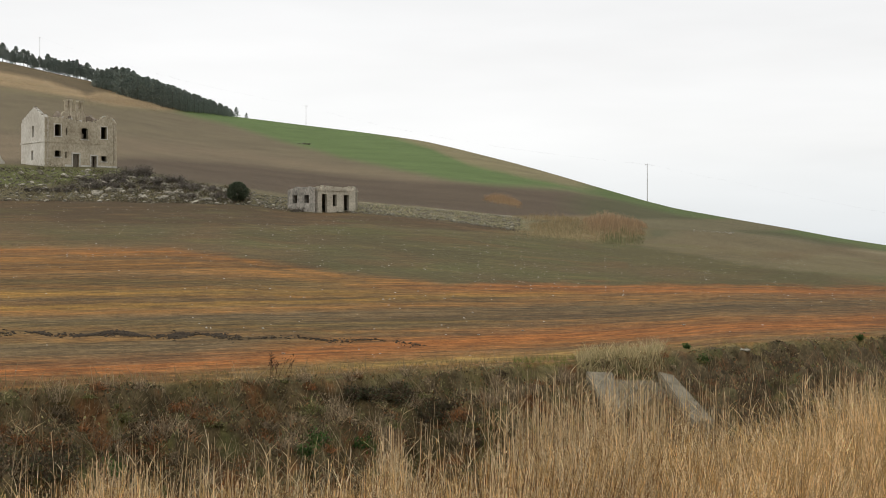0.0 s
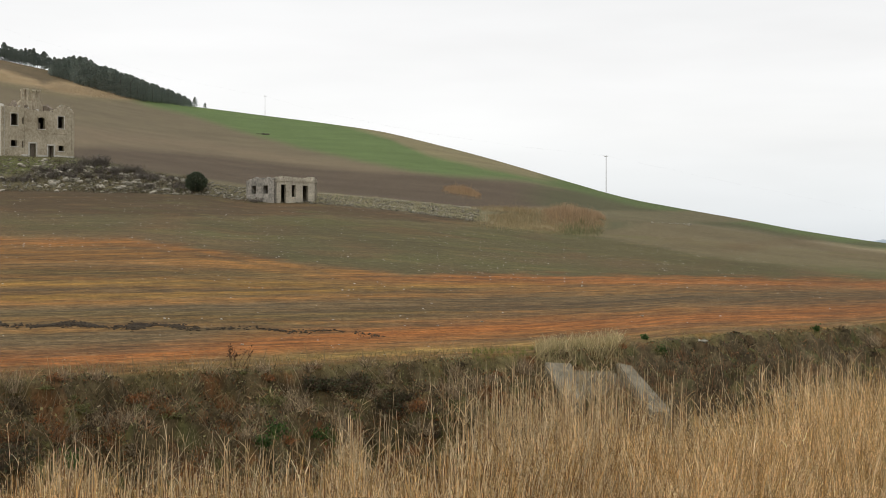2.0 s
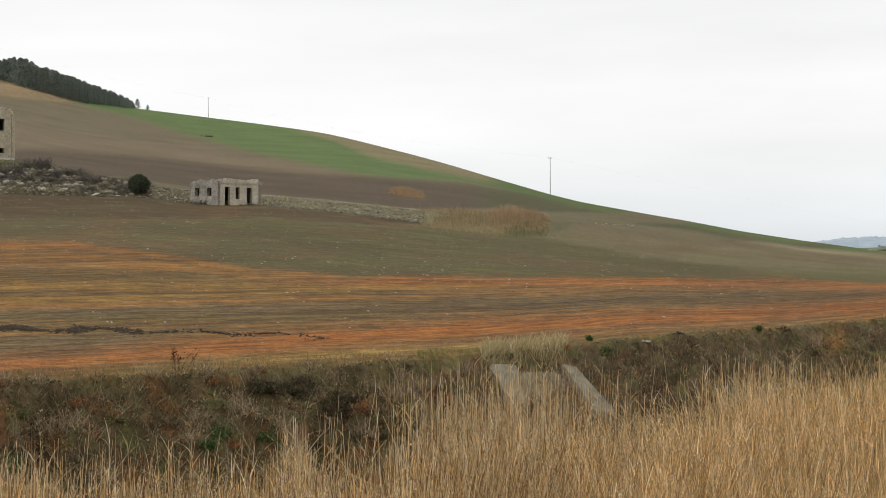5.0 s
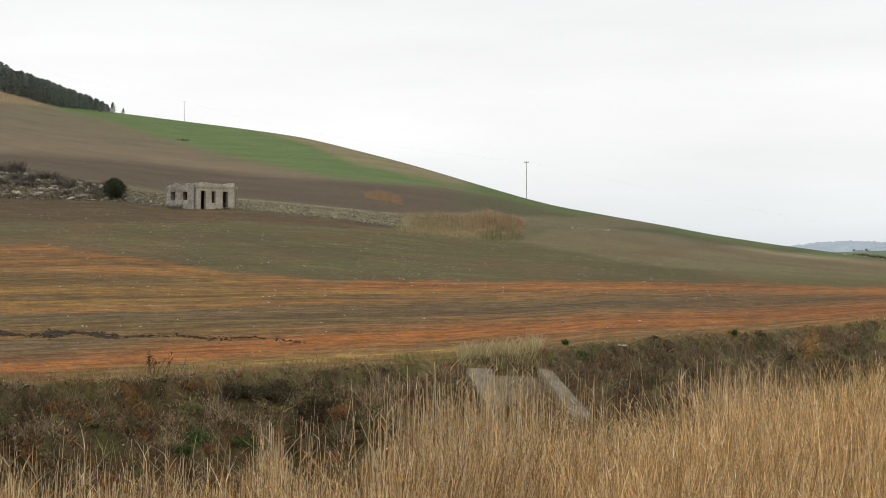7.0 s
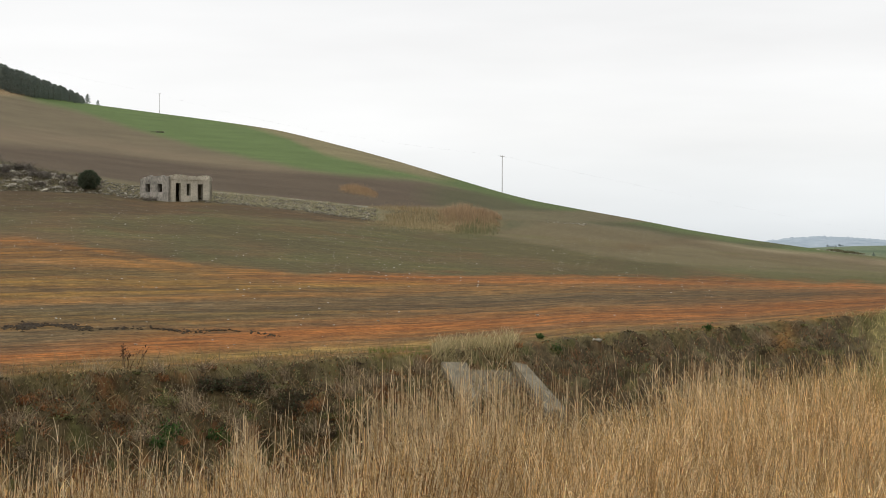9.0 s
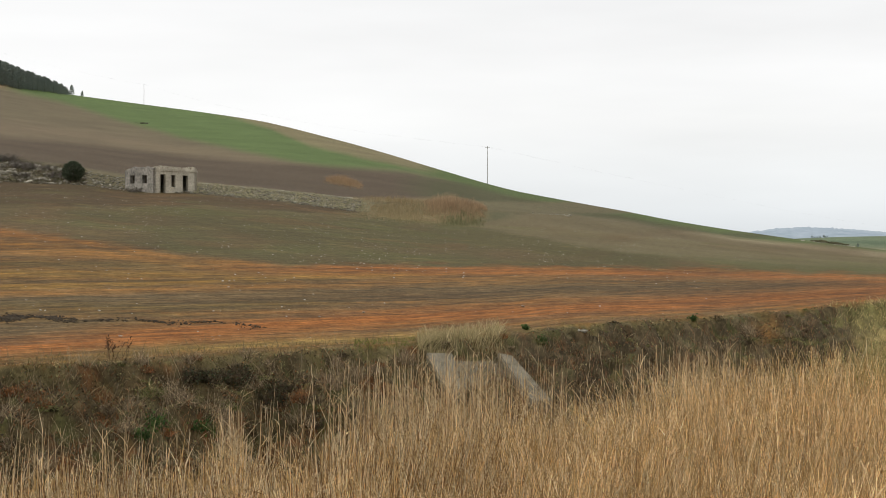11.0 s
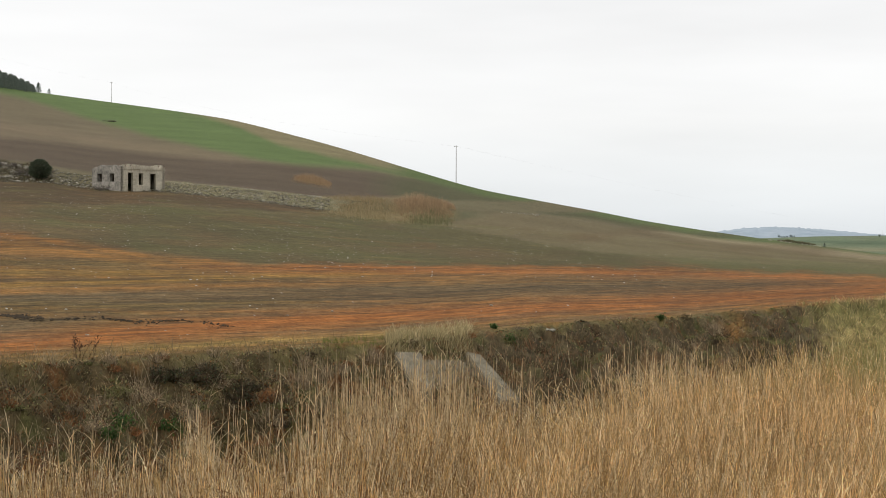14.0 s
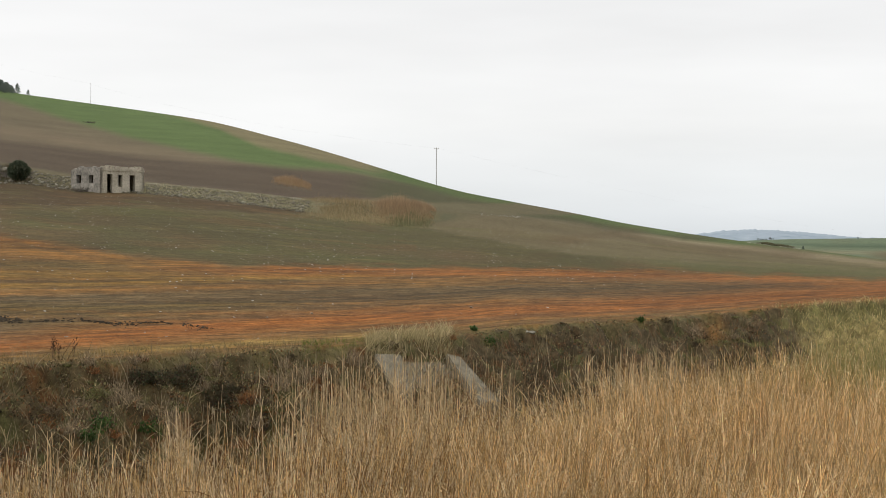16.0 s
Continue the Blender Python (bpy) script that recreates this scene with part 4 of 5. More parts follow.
def wood():
    rs = random.Random(4)
    for row in range(7):
        n = 27
        for k in range(n):
            f = (k + rs.uniform(-0.3, 0.3)) / (n - 1)
            u = -226 + f * (226 - 138.5)
            top = np.interp(u, [q[0] for q in WOOD_TOP], [q[1] for q in WOOD_TOP])
            foot = np.interp(u, [q[0] for q in WOOD_FOOT], [q[1] for q in WOOD_FOOT])
            full = float(r_y(u))
            # stand each row higher up the slope
            lo_d, hi_d = full - 95, full - 2
            d = lo_d + (hi_d - lo_d) * row / 6
            x = u / 1000 * d
            z = float(height(np.array([x]), np.array([d]))[0])
            e = (z - EYE) / d * 1000
            if e < foot - 0.4:
                continue
            tall = (top - e) / 1000 * d * rs.uniform(0.85, 1.06)
            if row < 6:
                tall = min(tall, rs.uniform(9.0, 13.0))
            if tall < 2:
                continue
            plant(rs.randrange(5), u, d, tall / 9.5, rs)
    # the thin row with bare trunks along the skyline
    for k in range(46):
        u = -345 + k * 2.65 + rs.uniform(-0.8, 0.8)
        d = float(r_y(u)) - rs.uniform(1, 6)
        e = (float(height(np.array([u / 1000 * d]), np.array([d]))[0]) - EYE) / d * 1000
        plant(5 + rs.randrange(3), u, d, rs.uniform(0.68, 1.1), rs)
        if -258 < u < -242 or rs.random() < 0.2:
            plant(rs.randrange(5), u, d - 4, rs.uniform(0.55, 0.75), rs)

wood()
rs_t = random.Random(9)
for u, s in ((-134.8, 0.5), (-128.2, 0.28), (-225.3, 0.8)):
    plant(0, u, float(r_y(u)) - 3, s, rs_t)


def round_bush():
    rs = np.random.RandomState(21)
    p = at(-133.7, 38.7, 197)
    root = empty("round_bush", Matrix.Translation(p - Vector((0, 0, 0.1))), "dense dark green rounded evergreen bush by the rubble", "bush")
    part("trunk", trunk_bm(1.6, 0.12, 5, 3), BARK, root)
    n = 5200
    d = rs.normal(size=(n, 3))
    d /= np.linalg.norm(d, axis=1, keepdims=True)
    lump = 0.92 + 0.1 * np.sin(d[:, 0] * 6 + 1) * np.cos(d[:, 1] * 5) + 0.07 * np.sin(d[:, 2] * 11 + d[:, 0] * 7)
    c = d * (lump * np.where(rs.uniform(0, 1, n) < 0.12, rs.uniform(0.95, 1.13, n), rs.uniform(0.5, 1.0, n) ** 0.35))[:, None] * np.array([1.38, 1.3, 1.32]) + np.array([0, 0, 1.45])
    me = mesh_from("crown", [leaves(c, rs.uniform(0.1, 0.22, n), pick(rs, n, (84, 92, 72), (96, 102, 80), (70, 80, 62), spread=0.35), rs)], LEAF)
    new("crown", me).parent = root


round_bush()


def shrub(u, e, dist, w, h, seed, label="leafless grey-brown thorny shrub among the rubble", group="bare shrubs on the rubble bank"):
    rs = np.random.RandomState(seed)
    p = at(u, e, dist)
    n = int(120 * w)
    root = empty("bare_shrub", Matrix.Translation(p - Vector((0, 0, 0.1))), label, "shrub", group)
    hub = np.stack([rs.normal(0, w * 0.34, 7), rs.normal(0, 0.8, 7), np.zeros(7)], 1)
    base = hub[rs.randint(0, 7, n)] + rs.normal(0, 0.16, (n, 3)) * np.array([1, 1, 0])
    a = rs.uniform(0, 6.283, n)
    lean = rs.uniform(0.1, 0.9, n)
    L_ = h * rs.uniform(0.3, 1.1, n)
    tip = np.stack([np.cos(a) * lean * L_, np.sin(a) * lean * L_ * 0.7, L_], 1)
    bow = np.stack([rs.normal(0, 0.2, n), rs.normal(0, 0.2, n), rs.uniform(-0.5, 0.05, n) * L_], 1)
    stems = strands(base, tip, bow, rs.uniform(0.02, 0.045, n), pick(rs, n, (126, 118, 110), (108, 100, 94), (140, 132, 122)), 3, 3, 0.7, rs)
    tagged(new("stem_frame", mesh_from("stem_frame", [stems], STRAW)), kind="stuff").parent = root
    m = int(240 * w)
    f = rs.uniform(0.3, 1, m)
    k = rs.randint(0, n, m)
    c = base[k] + tip[k] * f[:, None] + bow[k] * (f * f)[:, None] + rs.normal(0, 0.08, (m, 3))
    brush = new("brush", mesh_from("brush", [leaves(c, rs.uniform(0.08, 0.22, m), pick(rs, m, (112, 104, 96), (126, 116, 106), (100, 98, 82)), rs)], STRAW))
    tagged(brush, kind="stuff").parent = root


for k, (u, e, dist, w, h) in enumerate([(-204.7, 50.4, 209, 2.8, 1.9), (-193.7, 52.7, 211, 3.2, 1.7), (-178.2, 49.0, 208, 3.0, 1.4), (-167.2, 44.6, 205, 2.6, 1.2), (-156.1, 43.1, 204, 2.4, 1.1), (-226.1, 42.3, 202, 3.4, 1.2), (-233.4, 46.0, 205, 2.0, 1.0), (-143.2, 40.1, 200, 2.0, 1.0), (-200.3, 42.3, 203, 3.0, 1.0), (-185.6, 42.3, 203, 2.4, 0.9), (-94.6, 32.0, 190, 1.0, 0.8), (-163.5, 38.7, 199, 2.2, 0.8), (-266.6, 40.5, 200, 2.0, 0.7), (-248.2, 40.1, 200, 2.4, 0.8), (-211.0, 46.0, 206, 3.0, 1.5), (-186.0, 47.0, 206, 3.4, 1.6), (-218.0, 43.5, 203, 3.2, 1.0)]):
    shrub(u, e, dist, w, h, 40 + k)
shrub(-89.5, 0, at(-89.5, 73.3).y, 2.0, 0.9, 66, "low dark leafless shrub alone in the green field", "")


# ---- stones ----
def stone_mesh(name, seed):
    bm = bmesh.new()
    bmesh.ops.create_icosphere(bm, subdivisions=2, radius=0.5)
    rs = random.Random(seed)
    o = Vector((rs.uniform(-9, 9), rs.uniform(-9, 9), rs.uniform(-9, 9)))
    for v in bm.verts:
        v.co *= 0.75 + 0.55 * noise.noise(v.co * 1.6 + o) + 0.2 * noise.noise(v.co * 4 + o)
    # broken faces
    for _ in range(7):
        q = Vector((rs.uniform(-1, 1), rs.uniform(-1, 1), rs.uniform(-0.4, 1))).normalized()
        cut = rs.uniform(0.22, 0.34)
        for v in bm.verts:
            over = v.co.dot(q) - cut
            if over > 0:
                v.co -= q * over
    for v in bm.verts:
        v.co.z = max(v.co.z, -0.3) * 0.75
    me = bpy.data.meshes.new(name)
    bm.to_mesh(me)
    bm.free()
    me.materials.append(STONE)
    return me


STONES = [stone_mesh("stone", k) for k in range(6)]


def boulder(u, e, dist, size, rs):
    p = at(u, e, dist)
    ob = new("boulder", rs.choice(STONES))
    ob.matrix_world = pose(p.x, p.y, p.z + size * 0.12, rs.uniform(-15, 15), rs.uniform(-15, 15), rs.uniform(0, 360)) @ Matrix.Diagonal((size * rs.uniform(0.9, 1.7), size, size * rs.uniform(0.6, 0.95), 1))
    return tagged(ob, "pale weathered limestone block lying on the rubble bank", "stone", "loose stones on the bank")


def on_bank(u, f):
    """A distance between the foot of the rubble bank and its top."""
    a, b = float(f_y(u)), float(b_y(u))
    return a + (b - a) * f


rs_s = random.Random(11)
for k in range(96):
    u = rs_s.uniform(-300, -128)
    f = rs_s.random() ** 1.3
    boulder(u, 0, on_bank(u, f), rs_s.choice((0.35, 0.45, 0.55, 0.7, 0.9)), rs_s)
for px_u, f, s in ((-247, 0.72, 1.5), (-238, 0.68, 1.2), (-262, 0.8, 1.1), (-275, 0.75, 1.2), (-221, 0.5, 1.4), (-216, 0.6, 1.1), (-268, 0.5, 0.9), (-234, 0.12, 0.9), (-206, 0.62, 1.3), (-196, 0.5, 1.0)):
    boulder(px_u, 0, on_bank(px_u, f), s, rs_s)
# the tumbled dry stone bank beside the hut
for k in range(124):
    u = rs_s.uniform(-54, 46) if k < 100 else rs_s.uniform(-130, -104)
    boulder(u, 0, on_bank(u, rs_s.triangular(0.05, 0.85, 0.3)), rs_s.choice((0.2, 0.28, 0.36, 0.5)), rs_s)
for k in range(26):
    u = rs_s.uniform(160, 190)
    boulder(u, 0, float(b_y(u)) + rs_s.uniform(-2, 3), rs_s.uniform(0.15, 0.4), rs_s)
for k in range(30):
    u = rs_s.uniform(345, 385)
    boulder(u, 0, 318 + rs_s.uniform(-3, 3), rs_s.uniform(0.2, 0.6), rs_s)


def stone_kerb():
    """A low line of coping stones along the top of the dry stone bank."""
    rs = random.Random(27)
    o = at(-5, 0, float(b_y(-5)))
    root = empty("stone_kerb", Matrix.Translation(o), "low line of pale weathered coping stones along the bank", "kerb")
    blocks = []
    for k in range(4):
        bm = bmesh.new()
        box(bm, -0.36, 0.36, -0.2, 0.2, -0.3, 0.13, 0.05, rs)
        bmesh.ops.bevel(bm, geom=bm.edges[:], offset=0.03, segments=1, affect="EDGES")
        me = bpy.data.meshes.new("kerb_stone")
        bm.to_mesh(me)
        bm.free()
        me.materials.append(STONE)
        blocks.append(me)
    u = -53.0
    while u < 44:
        d = float(b_y(u)) + 0.3
        p = at(u, 0, d)
        if rs.random() < 0.88:
            ob = new("kerb_stone", rs.choice(blocks))
            ob.parent = root
            ob.matrix_basis = pose(p.x - o.x, p.y - o.y, p.z - o.z - rs.uniform(0, 0.1), rs.uniform(-4, 4), rs.uniform(-4, 4), rs.uniform(-8, 8))
        u += 0.74 / d * 1000
    return root


stone_kerb()


def scattered(name, label, count, seed, place, size, mat, squash=0.6):
    """Many small lumps in one mesh."""
    rs = np.random.RandomState(seed)
    x, y = place(rs, count)
    z = height(x, y)
    ico = bmesh.new()
    bmesh.ops.create_icosphere(ico, subdivisions=1, radius=0.5)
    v0 = np.array([v.co[:] for v in ico.verts])
    f0 = np.array([[v.index for v in f.verts] for f in ico.faces])
    ico.free()
    s = size(rs, len(x))
    n = len(x)
    v = v0[None] * (1 + rs.uniform(-0.5, 0.45, (n, len(v0), 1))) * s[:, None, None] * np.array([1.2, 1, squash])
    v = v + np.stack([x, y, z + s * 0.1], 1)[:, None]
    f = f0[None] + (np.arange(n) * len(v0))[:, None, None]
    me = mesh_from(name, [(v.reshape(-1, 3), f.reshape(-1, 3), np.full((n * len(v0), 3), 0.5))], mat)
    return tagged(new(name, me), label, kind="stuff")


def lower_field(rs, n):
    u = rs.uniform(-300, 420, n)
    da = edge_radius(np.arctan(u / 1000)) * np.cos(np.arctan(u / 1000))
    t = rs.uniform(0, 1, n)
    d = da + 1 + (f_y(u) - da - 1) * (t ** 0.9)
    keep = (rs.uniform(0, 1, n) < np.where(d > 90, 1.0, 0.25)) & (waves(u / 1000 * d, d, 30, 33) + 0.5 * rs.normal(size=n) > -0.1) & (u < 160 + 200 * rs.uniform(0, 1, n))
    u, d = u[keep], d[keep]
    return u / 1000 * d, d


PALE = rough("pale_field_stone", (0.34, 0.31, 0.25), (0.62, 0.58, 0.50), 3.0, 12.0, 0.3)
scattered("field_stones", "small pale stones scattered over the ploughed field", 7000, 3, lower_field, lambda rs, n: 0.02 + 0.08 * rs.uniform(0, 1, n) ** 2.5, PALE)


def ridge_of_earth(rs, n):
    line = [(-325.5, -49.7), (-288.7, -50.1), (-178.2, -51.2), (-141.4, -51.9), (-67.7, -53.8), (-30.9, -55.6), (-8.8, -57.1)]
    u = rs.uniform(-330, -8, n)
    u = np.where(rs.uniform(0, 1, n) < 0.7, -270 + 120 * rs.uniform(0, 1, n) ** 0.8 + 18 * rs.normal(size=n) * 0.5, u)
    e = np.interp(u, [q[0] for q in line], [q[1] for q in line])
    d = np.array([at(a, b).y for a, b in zip(u[:220], e[:220])])
    o = np.argsort(u[:220])
    dd = np.interp(u, u[:220][o], d[o]) + 0.5 * np.sin(u * 0.11) + rs.normal(0, 0.32, n) * (1 + 0.6 * np.sin(u * 0.17))
    keep = np.sin(u * 0.21) + 0.8 * np.sin(u * 0.083 + 1) + 0.6 * np.sin(u * 0.6) + 1.1 * rs.normal(size=n) > 0.0
    return (u / 1000 * dd)[keep], dd[keep]


scattered("earth_heaps", "dark heaps of earth thrown up along a furrow", 9000, 5, ridge_of_earth, lambda rs, n: 0.025 + 0.075 * rs.uniform(0, 1, n) ** 3, CLOD, 0.75)


# ---- the culvert in the far bank ----
def slab(pts, thick, rise, origin):
    """A thick sloping slab laid on the bank, given by its corners."""
    bm = bmesh.new()
    q = [at(u, e) - origin + Vector((0, 0, rise)) for u, e in pts]
    v = [bm.verts.new(p) for p in q] + [bm.verts.new(p - Vector((0, 0, thick))) for p in q]
    n = len(q)
    bm.faces.new(v[:n])
    bm.faces.new(v[n:][::-1])
    for k in range(n):
        bm.faces.new((v[k], v[n + k], v[n + (k + 1) % n], v[(k + 1) % n]))
    bmesh.ops.recalc_face_normals(bm, faces=bm.faces[:])
    bmesh.ops.bevel(bm, geom=bm.edges[:], offset=0.04, segments=2, affect="EDGES")
    return bm


def culvert():
    o = at(125.6, -78.4)
    root = empty("culvert", Matrix.Translation(o), "weathered concrete culvert mouth with splayed sloping wing walls", "culvert")
    part("wing_wall", slab([(139.9, -80.6), (150.2, -82.8), (177.5, -114.1), (163.5, -114.1)], 1.1, 0.3, o), CONCRETE, root)
    part("wing_wall", slab([(92.8, -80.6), (110.5, -81.7), (117.8, -107.9), (106.8, -107.9)], 1.1, 0.3, o), CONCRETE, root)
    part("apron", slab([(110.5, -79.9), (140.6, -79.9), (164.9, -111.6), (117.8, -107.9)], 0.8, 0.0, o), CONCRETE, root)
    a, b = at(111.9, -78.4) - o, at(142.9, -78.4) - o
    w = (b - a).length
    head = part("headwall", wall(w, 0.3, ragged(51, [(0, 0.02), (w, 0.02)], 0.04), [(w * 0.25, w * 0.75, -1.2, -0.25, 0.3)], low=-1.4), CONCRETE, root)
    head.matrix_basis = pose(a.x, a.y, min(a.z, b.z) - 0.02, 0, 0, math.degrees(math.atan2(b.y - a.y, b.x - a.x)))


culvert()


# ---- far country ----
def far_hills():
    line = [(285.7, 1.1), (300.4, 3.3), (311.5, 5.5), (324.4, 7.0), (349.4, 8.1), (370.4, 7.7), (397.3, 6.3), (413.1, 4.1), (447.7, 2.6), (521.4, 1.1)]
    us = np.linspace(line[0][0], line[-1][0], 160)
    e = np.interp(us, [q[0] for q in line], [q[1] for q in line])
    rs = np.random.RandomState(2)
    e = e + (0.3 * np.convolve(rs.normal(size=166), np.ones(7) / 3, "valid") + 0.45 * np.abs(rs.normal(size=160)) * (us > 312) * (us < 384)) * (e > 2)
    verts = []
    for d, k in ((3600, -12), (3700, 0.35), (3850, 0.8), (4000, 1.0), (4300, -8)):
        verts.append(np.stack([us / 1000 * d, np.full_like(us, d), EYE + d / 1000 * (e * k if k > 0 else np.full_like(us, k))], 1))
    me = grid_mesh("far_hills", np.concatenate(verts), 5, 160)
    # distance haze is put into the hills' blue-grey base colour
    me.materials.append(rough("haze_tinted_woods", (0.30, 0.37, 0.43), (0.44, 0.50, 0.55), 0.004, 0.03, 0.0))
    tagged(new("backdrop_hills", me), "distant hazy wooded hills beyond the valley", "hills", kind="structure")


far_hills()


# ---- reeds, scrub and grass ----
REED_EDGE = [(-343.9, -165.7), (-288.7, -163.8), (-255.5, -158.3), (-244.5, -139.9), (-196.6, -138.1), (-185.6, -152.1), (-123.0, -145.4), (-82.5, -136.6), (-53.0, -133.7), (-34.6, -125.2), (-19.9, -136.2), (2.2, -139.5), (24.3, -135.1), (50.1, -121.5), (79.5, -107.9), (101.6, -106.8), (127.4, -103.1), (153.2, -110.5), (177.1, -110.8), (190.0, -107.9), (208.4, -104.2), (226.8, -95.7), (263.6, -81.4), (288.7, -77.0), (337.3, -70.5), (377.8, -65.1), (447.7, -62.1), (502.9, -60.3)]
REED_TOP = 1.15


def reed_limit(u):
    e = np.interp(u, [q[0] for q in REED_EDGE], [q[1] for q in REED_EDGE])
    return (EYE - REED_TOP - 0.15) / (-e / 1000)


def reed_bed():
    rs = np.random.RandomState(8)
    n = 62000
    u = rs.uniform(-330, 500, n)
    lim = reed_limit(u)
    d = np.sqrt(rs.uniform(0, 1, n) * (lim ** 2 - 10.6 ** 2) + 10.6 ** 2)
    d = d * (1 + 0.03 * rs.normal(size=n))
    x, y = u / 1000 * d, d
    z = height(x, y)
    # an uneven top: swells, thin places and broken stems
    top = REED_TOP - 0.04 + 0.13 * waves(x, y, 2.2, 11) + 0.1 * waves(x, y, 0.8, 16) + 0.13 * rs.normal(size=n) - rs.uniform(0.1, 0.8, n) * (rs.uniform(0, 1, n) < 0.45)
    h = np.clip(top - z, 0.5, 3.4)
    base = np.stack([x, y, z - 0.05], 1)
    loose = np.clip((u + 60) / 200, 0.35, 1)[:, None]
    wind = np.stack([0.03 + 0.13 * waves(x, y, 3.0, 12) + 0.1 * waves(x, y, 1.1, 17), 0.09 * waves(x, y, 2.4, 13)], 1)
    lean = loose * (wind + rs.normal(0, 0.14, (n, 2)))
    wild = rs.uniform(0, 1, n) < 0.15 * loose[:, 0]
    lean = np.where(wild[:, None], rs.normal(0, 0.5, (n, 2)), lean)
    tip = np.stack([lean[:, 0] * h, lean[:, 1] * h, h * np.where(wild, 0.9, 1.0)], 1)
    bow = np.stack([lean[:, 0] * h * 0.3, lean[:, 1] * h * 0.3, -0.03 * h * np.abs(rs.normal(size=n))], 1)
    tone = 0.95 + 0.16 * waves(x, y, 3.0, 14)[:, None] + 0.14 * waves(x, y, 0.9, 15)[:, None]
    green = np.clip((u - 345 + 14 * waves(x, y, 2.5, 18)) / 90, 0, 1) * np.clip((d - 21) / 5, 0, 1)
    side = (0.93 + 0.22 * np.clip((u + 20) / 380, 0, 1))[:, None]
    col = pick(rs, n, (236, 206, 152), (218, 184, 130), (248, 226, 184), (140, 104, 62), (212, 176, 116), (122, 90, 54), (252, 232, 192), spread=0.4) * tone * side * 1.04
    even = 0.28 * np.clip((u - 20) / 220, 0, 1)[:, None]
    col = col * (1 - even) + srgb(210, 180, 124) * tone * side * even
    col = np.where((rs.uniform(0, 1, n) < green)[:, None], pick(rs, n, (156, 150, 94), (190, 174, 118), (134, 136, 80)), col)
    sets = [strands(base, tip, bow, rs.uniform(0.004, 0.009, n), col, 3, 2, 0.5, rs)]

    def along(k, f):
        return base[k] + tip[k] * f[:, None] + bow[k] * (f * f)[:, None]
    # dry leaf blades: most upright against the stem, many bent out or hanging
    for m, up0, up1, l0, l1, droop in ((70000, 2.5, 9.0, 0.12, 0.34, 0.2), (70000, 0.2, 2.2, 0.08, 0.26, 0.9)):
        k = rs.randint(0, n, m)
        b = along(k, rs.uniform(0.45, 1.0, m))
        a = rs.uniform(0, 6.283, m)
        L_ = rs.uniform(l0, l1, m)
        up = rs.uniform(up0, up1, m)
        t = np.stack([np.cos(a), np.sin(a), up], 1) * (L_ / np.sqrt(1 + up * up))[:, None]
        bw = np.stack([np.cos(a) * 0.2 * L_, np.sin(a) * 0.2 * L_, -rs.uniform(0.0, droop, m) * L_], 1)
        sets.append(strands(b, t, bw, rs.uniform(0.004, 0.008, m), col[k] * rs.uniform(0.75, 1.2, (m, 1)), 2, 2, 0.85, rs))
    # frayed plumes and torn sheaths near the tips
    k = rs.randint(0, n, 30000)
    c = along(k, rs.uniform(0.72, 1.02, len(k))) + rs.normal(0, 0.012, (len(k), 3))
    sets.append(leaves(c, rs.uniform(0.012, 0.028, len(k)), pick(rs, len(k), (240, 218, 172), (222, 192, 142), (180, 146, 98), spread=0.3) * side[k], rs))
    tagged(new("reed_bed", mesh_from("reed_bed", sets, STRAW)), "dense bed of dry straw-coloured reeds in the channel", kind="stuff")


def tall_reeds():
    """Thin taller stalks that stand before the culvert and in clumps at the bed's edge."""
    rs = np.random.RandomState(18)
    sets = []
    for u0, u1, n, d0, d1, z0, z1 in ((45, 170, 1050, 21, 27, 0.0, 1.3), (-50, 20, 40, 18, 24, 0.0, 0.9), (-246, -194, 380, 13.8, 15.8, 0.4, 1.15), (-40, -26, 120, 17, 19.5, 0.5, 1.15), (-290, -20, 620, 14, 21, -0.4, 0.85), (235, 310, 300, 25, 29, 0.6, 1.25), (160, 240, 340, 20, 24, -0.2, 0.75)):
        u = rs.normal((u0 + u1) / 2, (u1 - u0) / 3.4, n)
        d = rs.uniform(d0, d1, n)
        x, y = u / 1000 * d, d
        z = height(x, y)
        h = np.clip(rs.uniform(z0, z1, n) - z, 0.6, 4.2)
        lean = rs.normal(0.015, 0.038, (n, 2))
        base = np.stack([x, y, z - 0.05], 1)
        tip = np.stack([lean[:, 0] * h, lean[:, 1] * h, h], 1)
        bow = np.stack([lean[:, 0] * h * 0.4, lean[:, 1] * h * 0.4, 0 * h], 1)
        col = pick(rs, n, (226, 200, 156), (202, 174, 130), (238, 216, 176), (170, 140, 102))
        sets.append(strands(base, tip, bow, rs.uniform(0.008, 0.014, n), col, 3, 3, 0.5, rs))
        for j in range(3):
            f = rs.uniform(0.3, 0.98, n)
            b = base + tip * f[:, None] + bow * (f * f)[:, None]
            a = rs.uniform(0, 6.283, n)
            L_ = rs.uniform(0.12, 0.36, n)
            t = np.stack([np.cos(a) * L_ * 0.5, np.sin(a) * L_ * 0.5, L_], 1)
            sets.append(strands(b, t, np.stack([np.cos(a) * L_ * 0.3, 0 * L_, -rs.uniform(0, 0.5, n) * L_], 1), rs.uniform(0.008, 0.015, n), col * 0.95, 2, 3, 0.9, rs))
    tagged(new("tall_reeds", mesh_from("tall_reeds", sets, STRAW)), "sparse tall dry reed stalks with curled leaves before the culvert", kind="stuff")


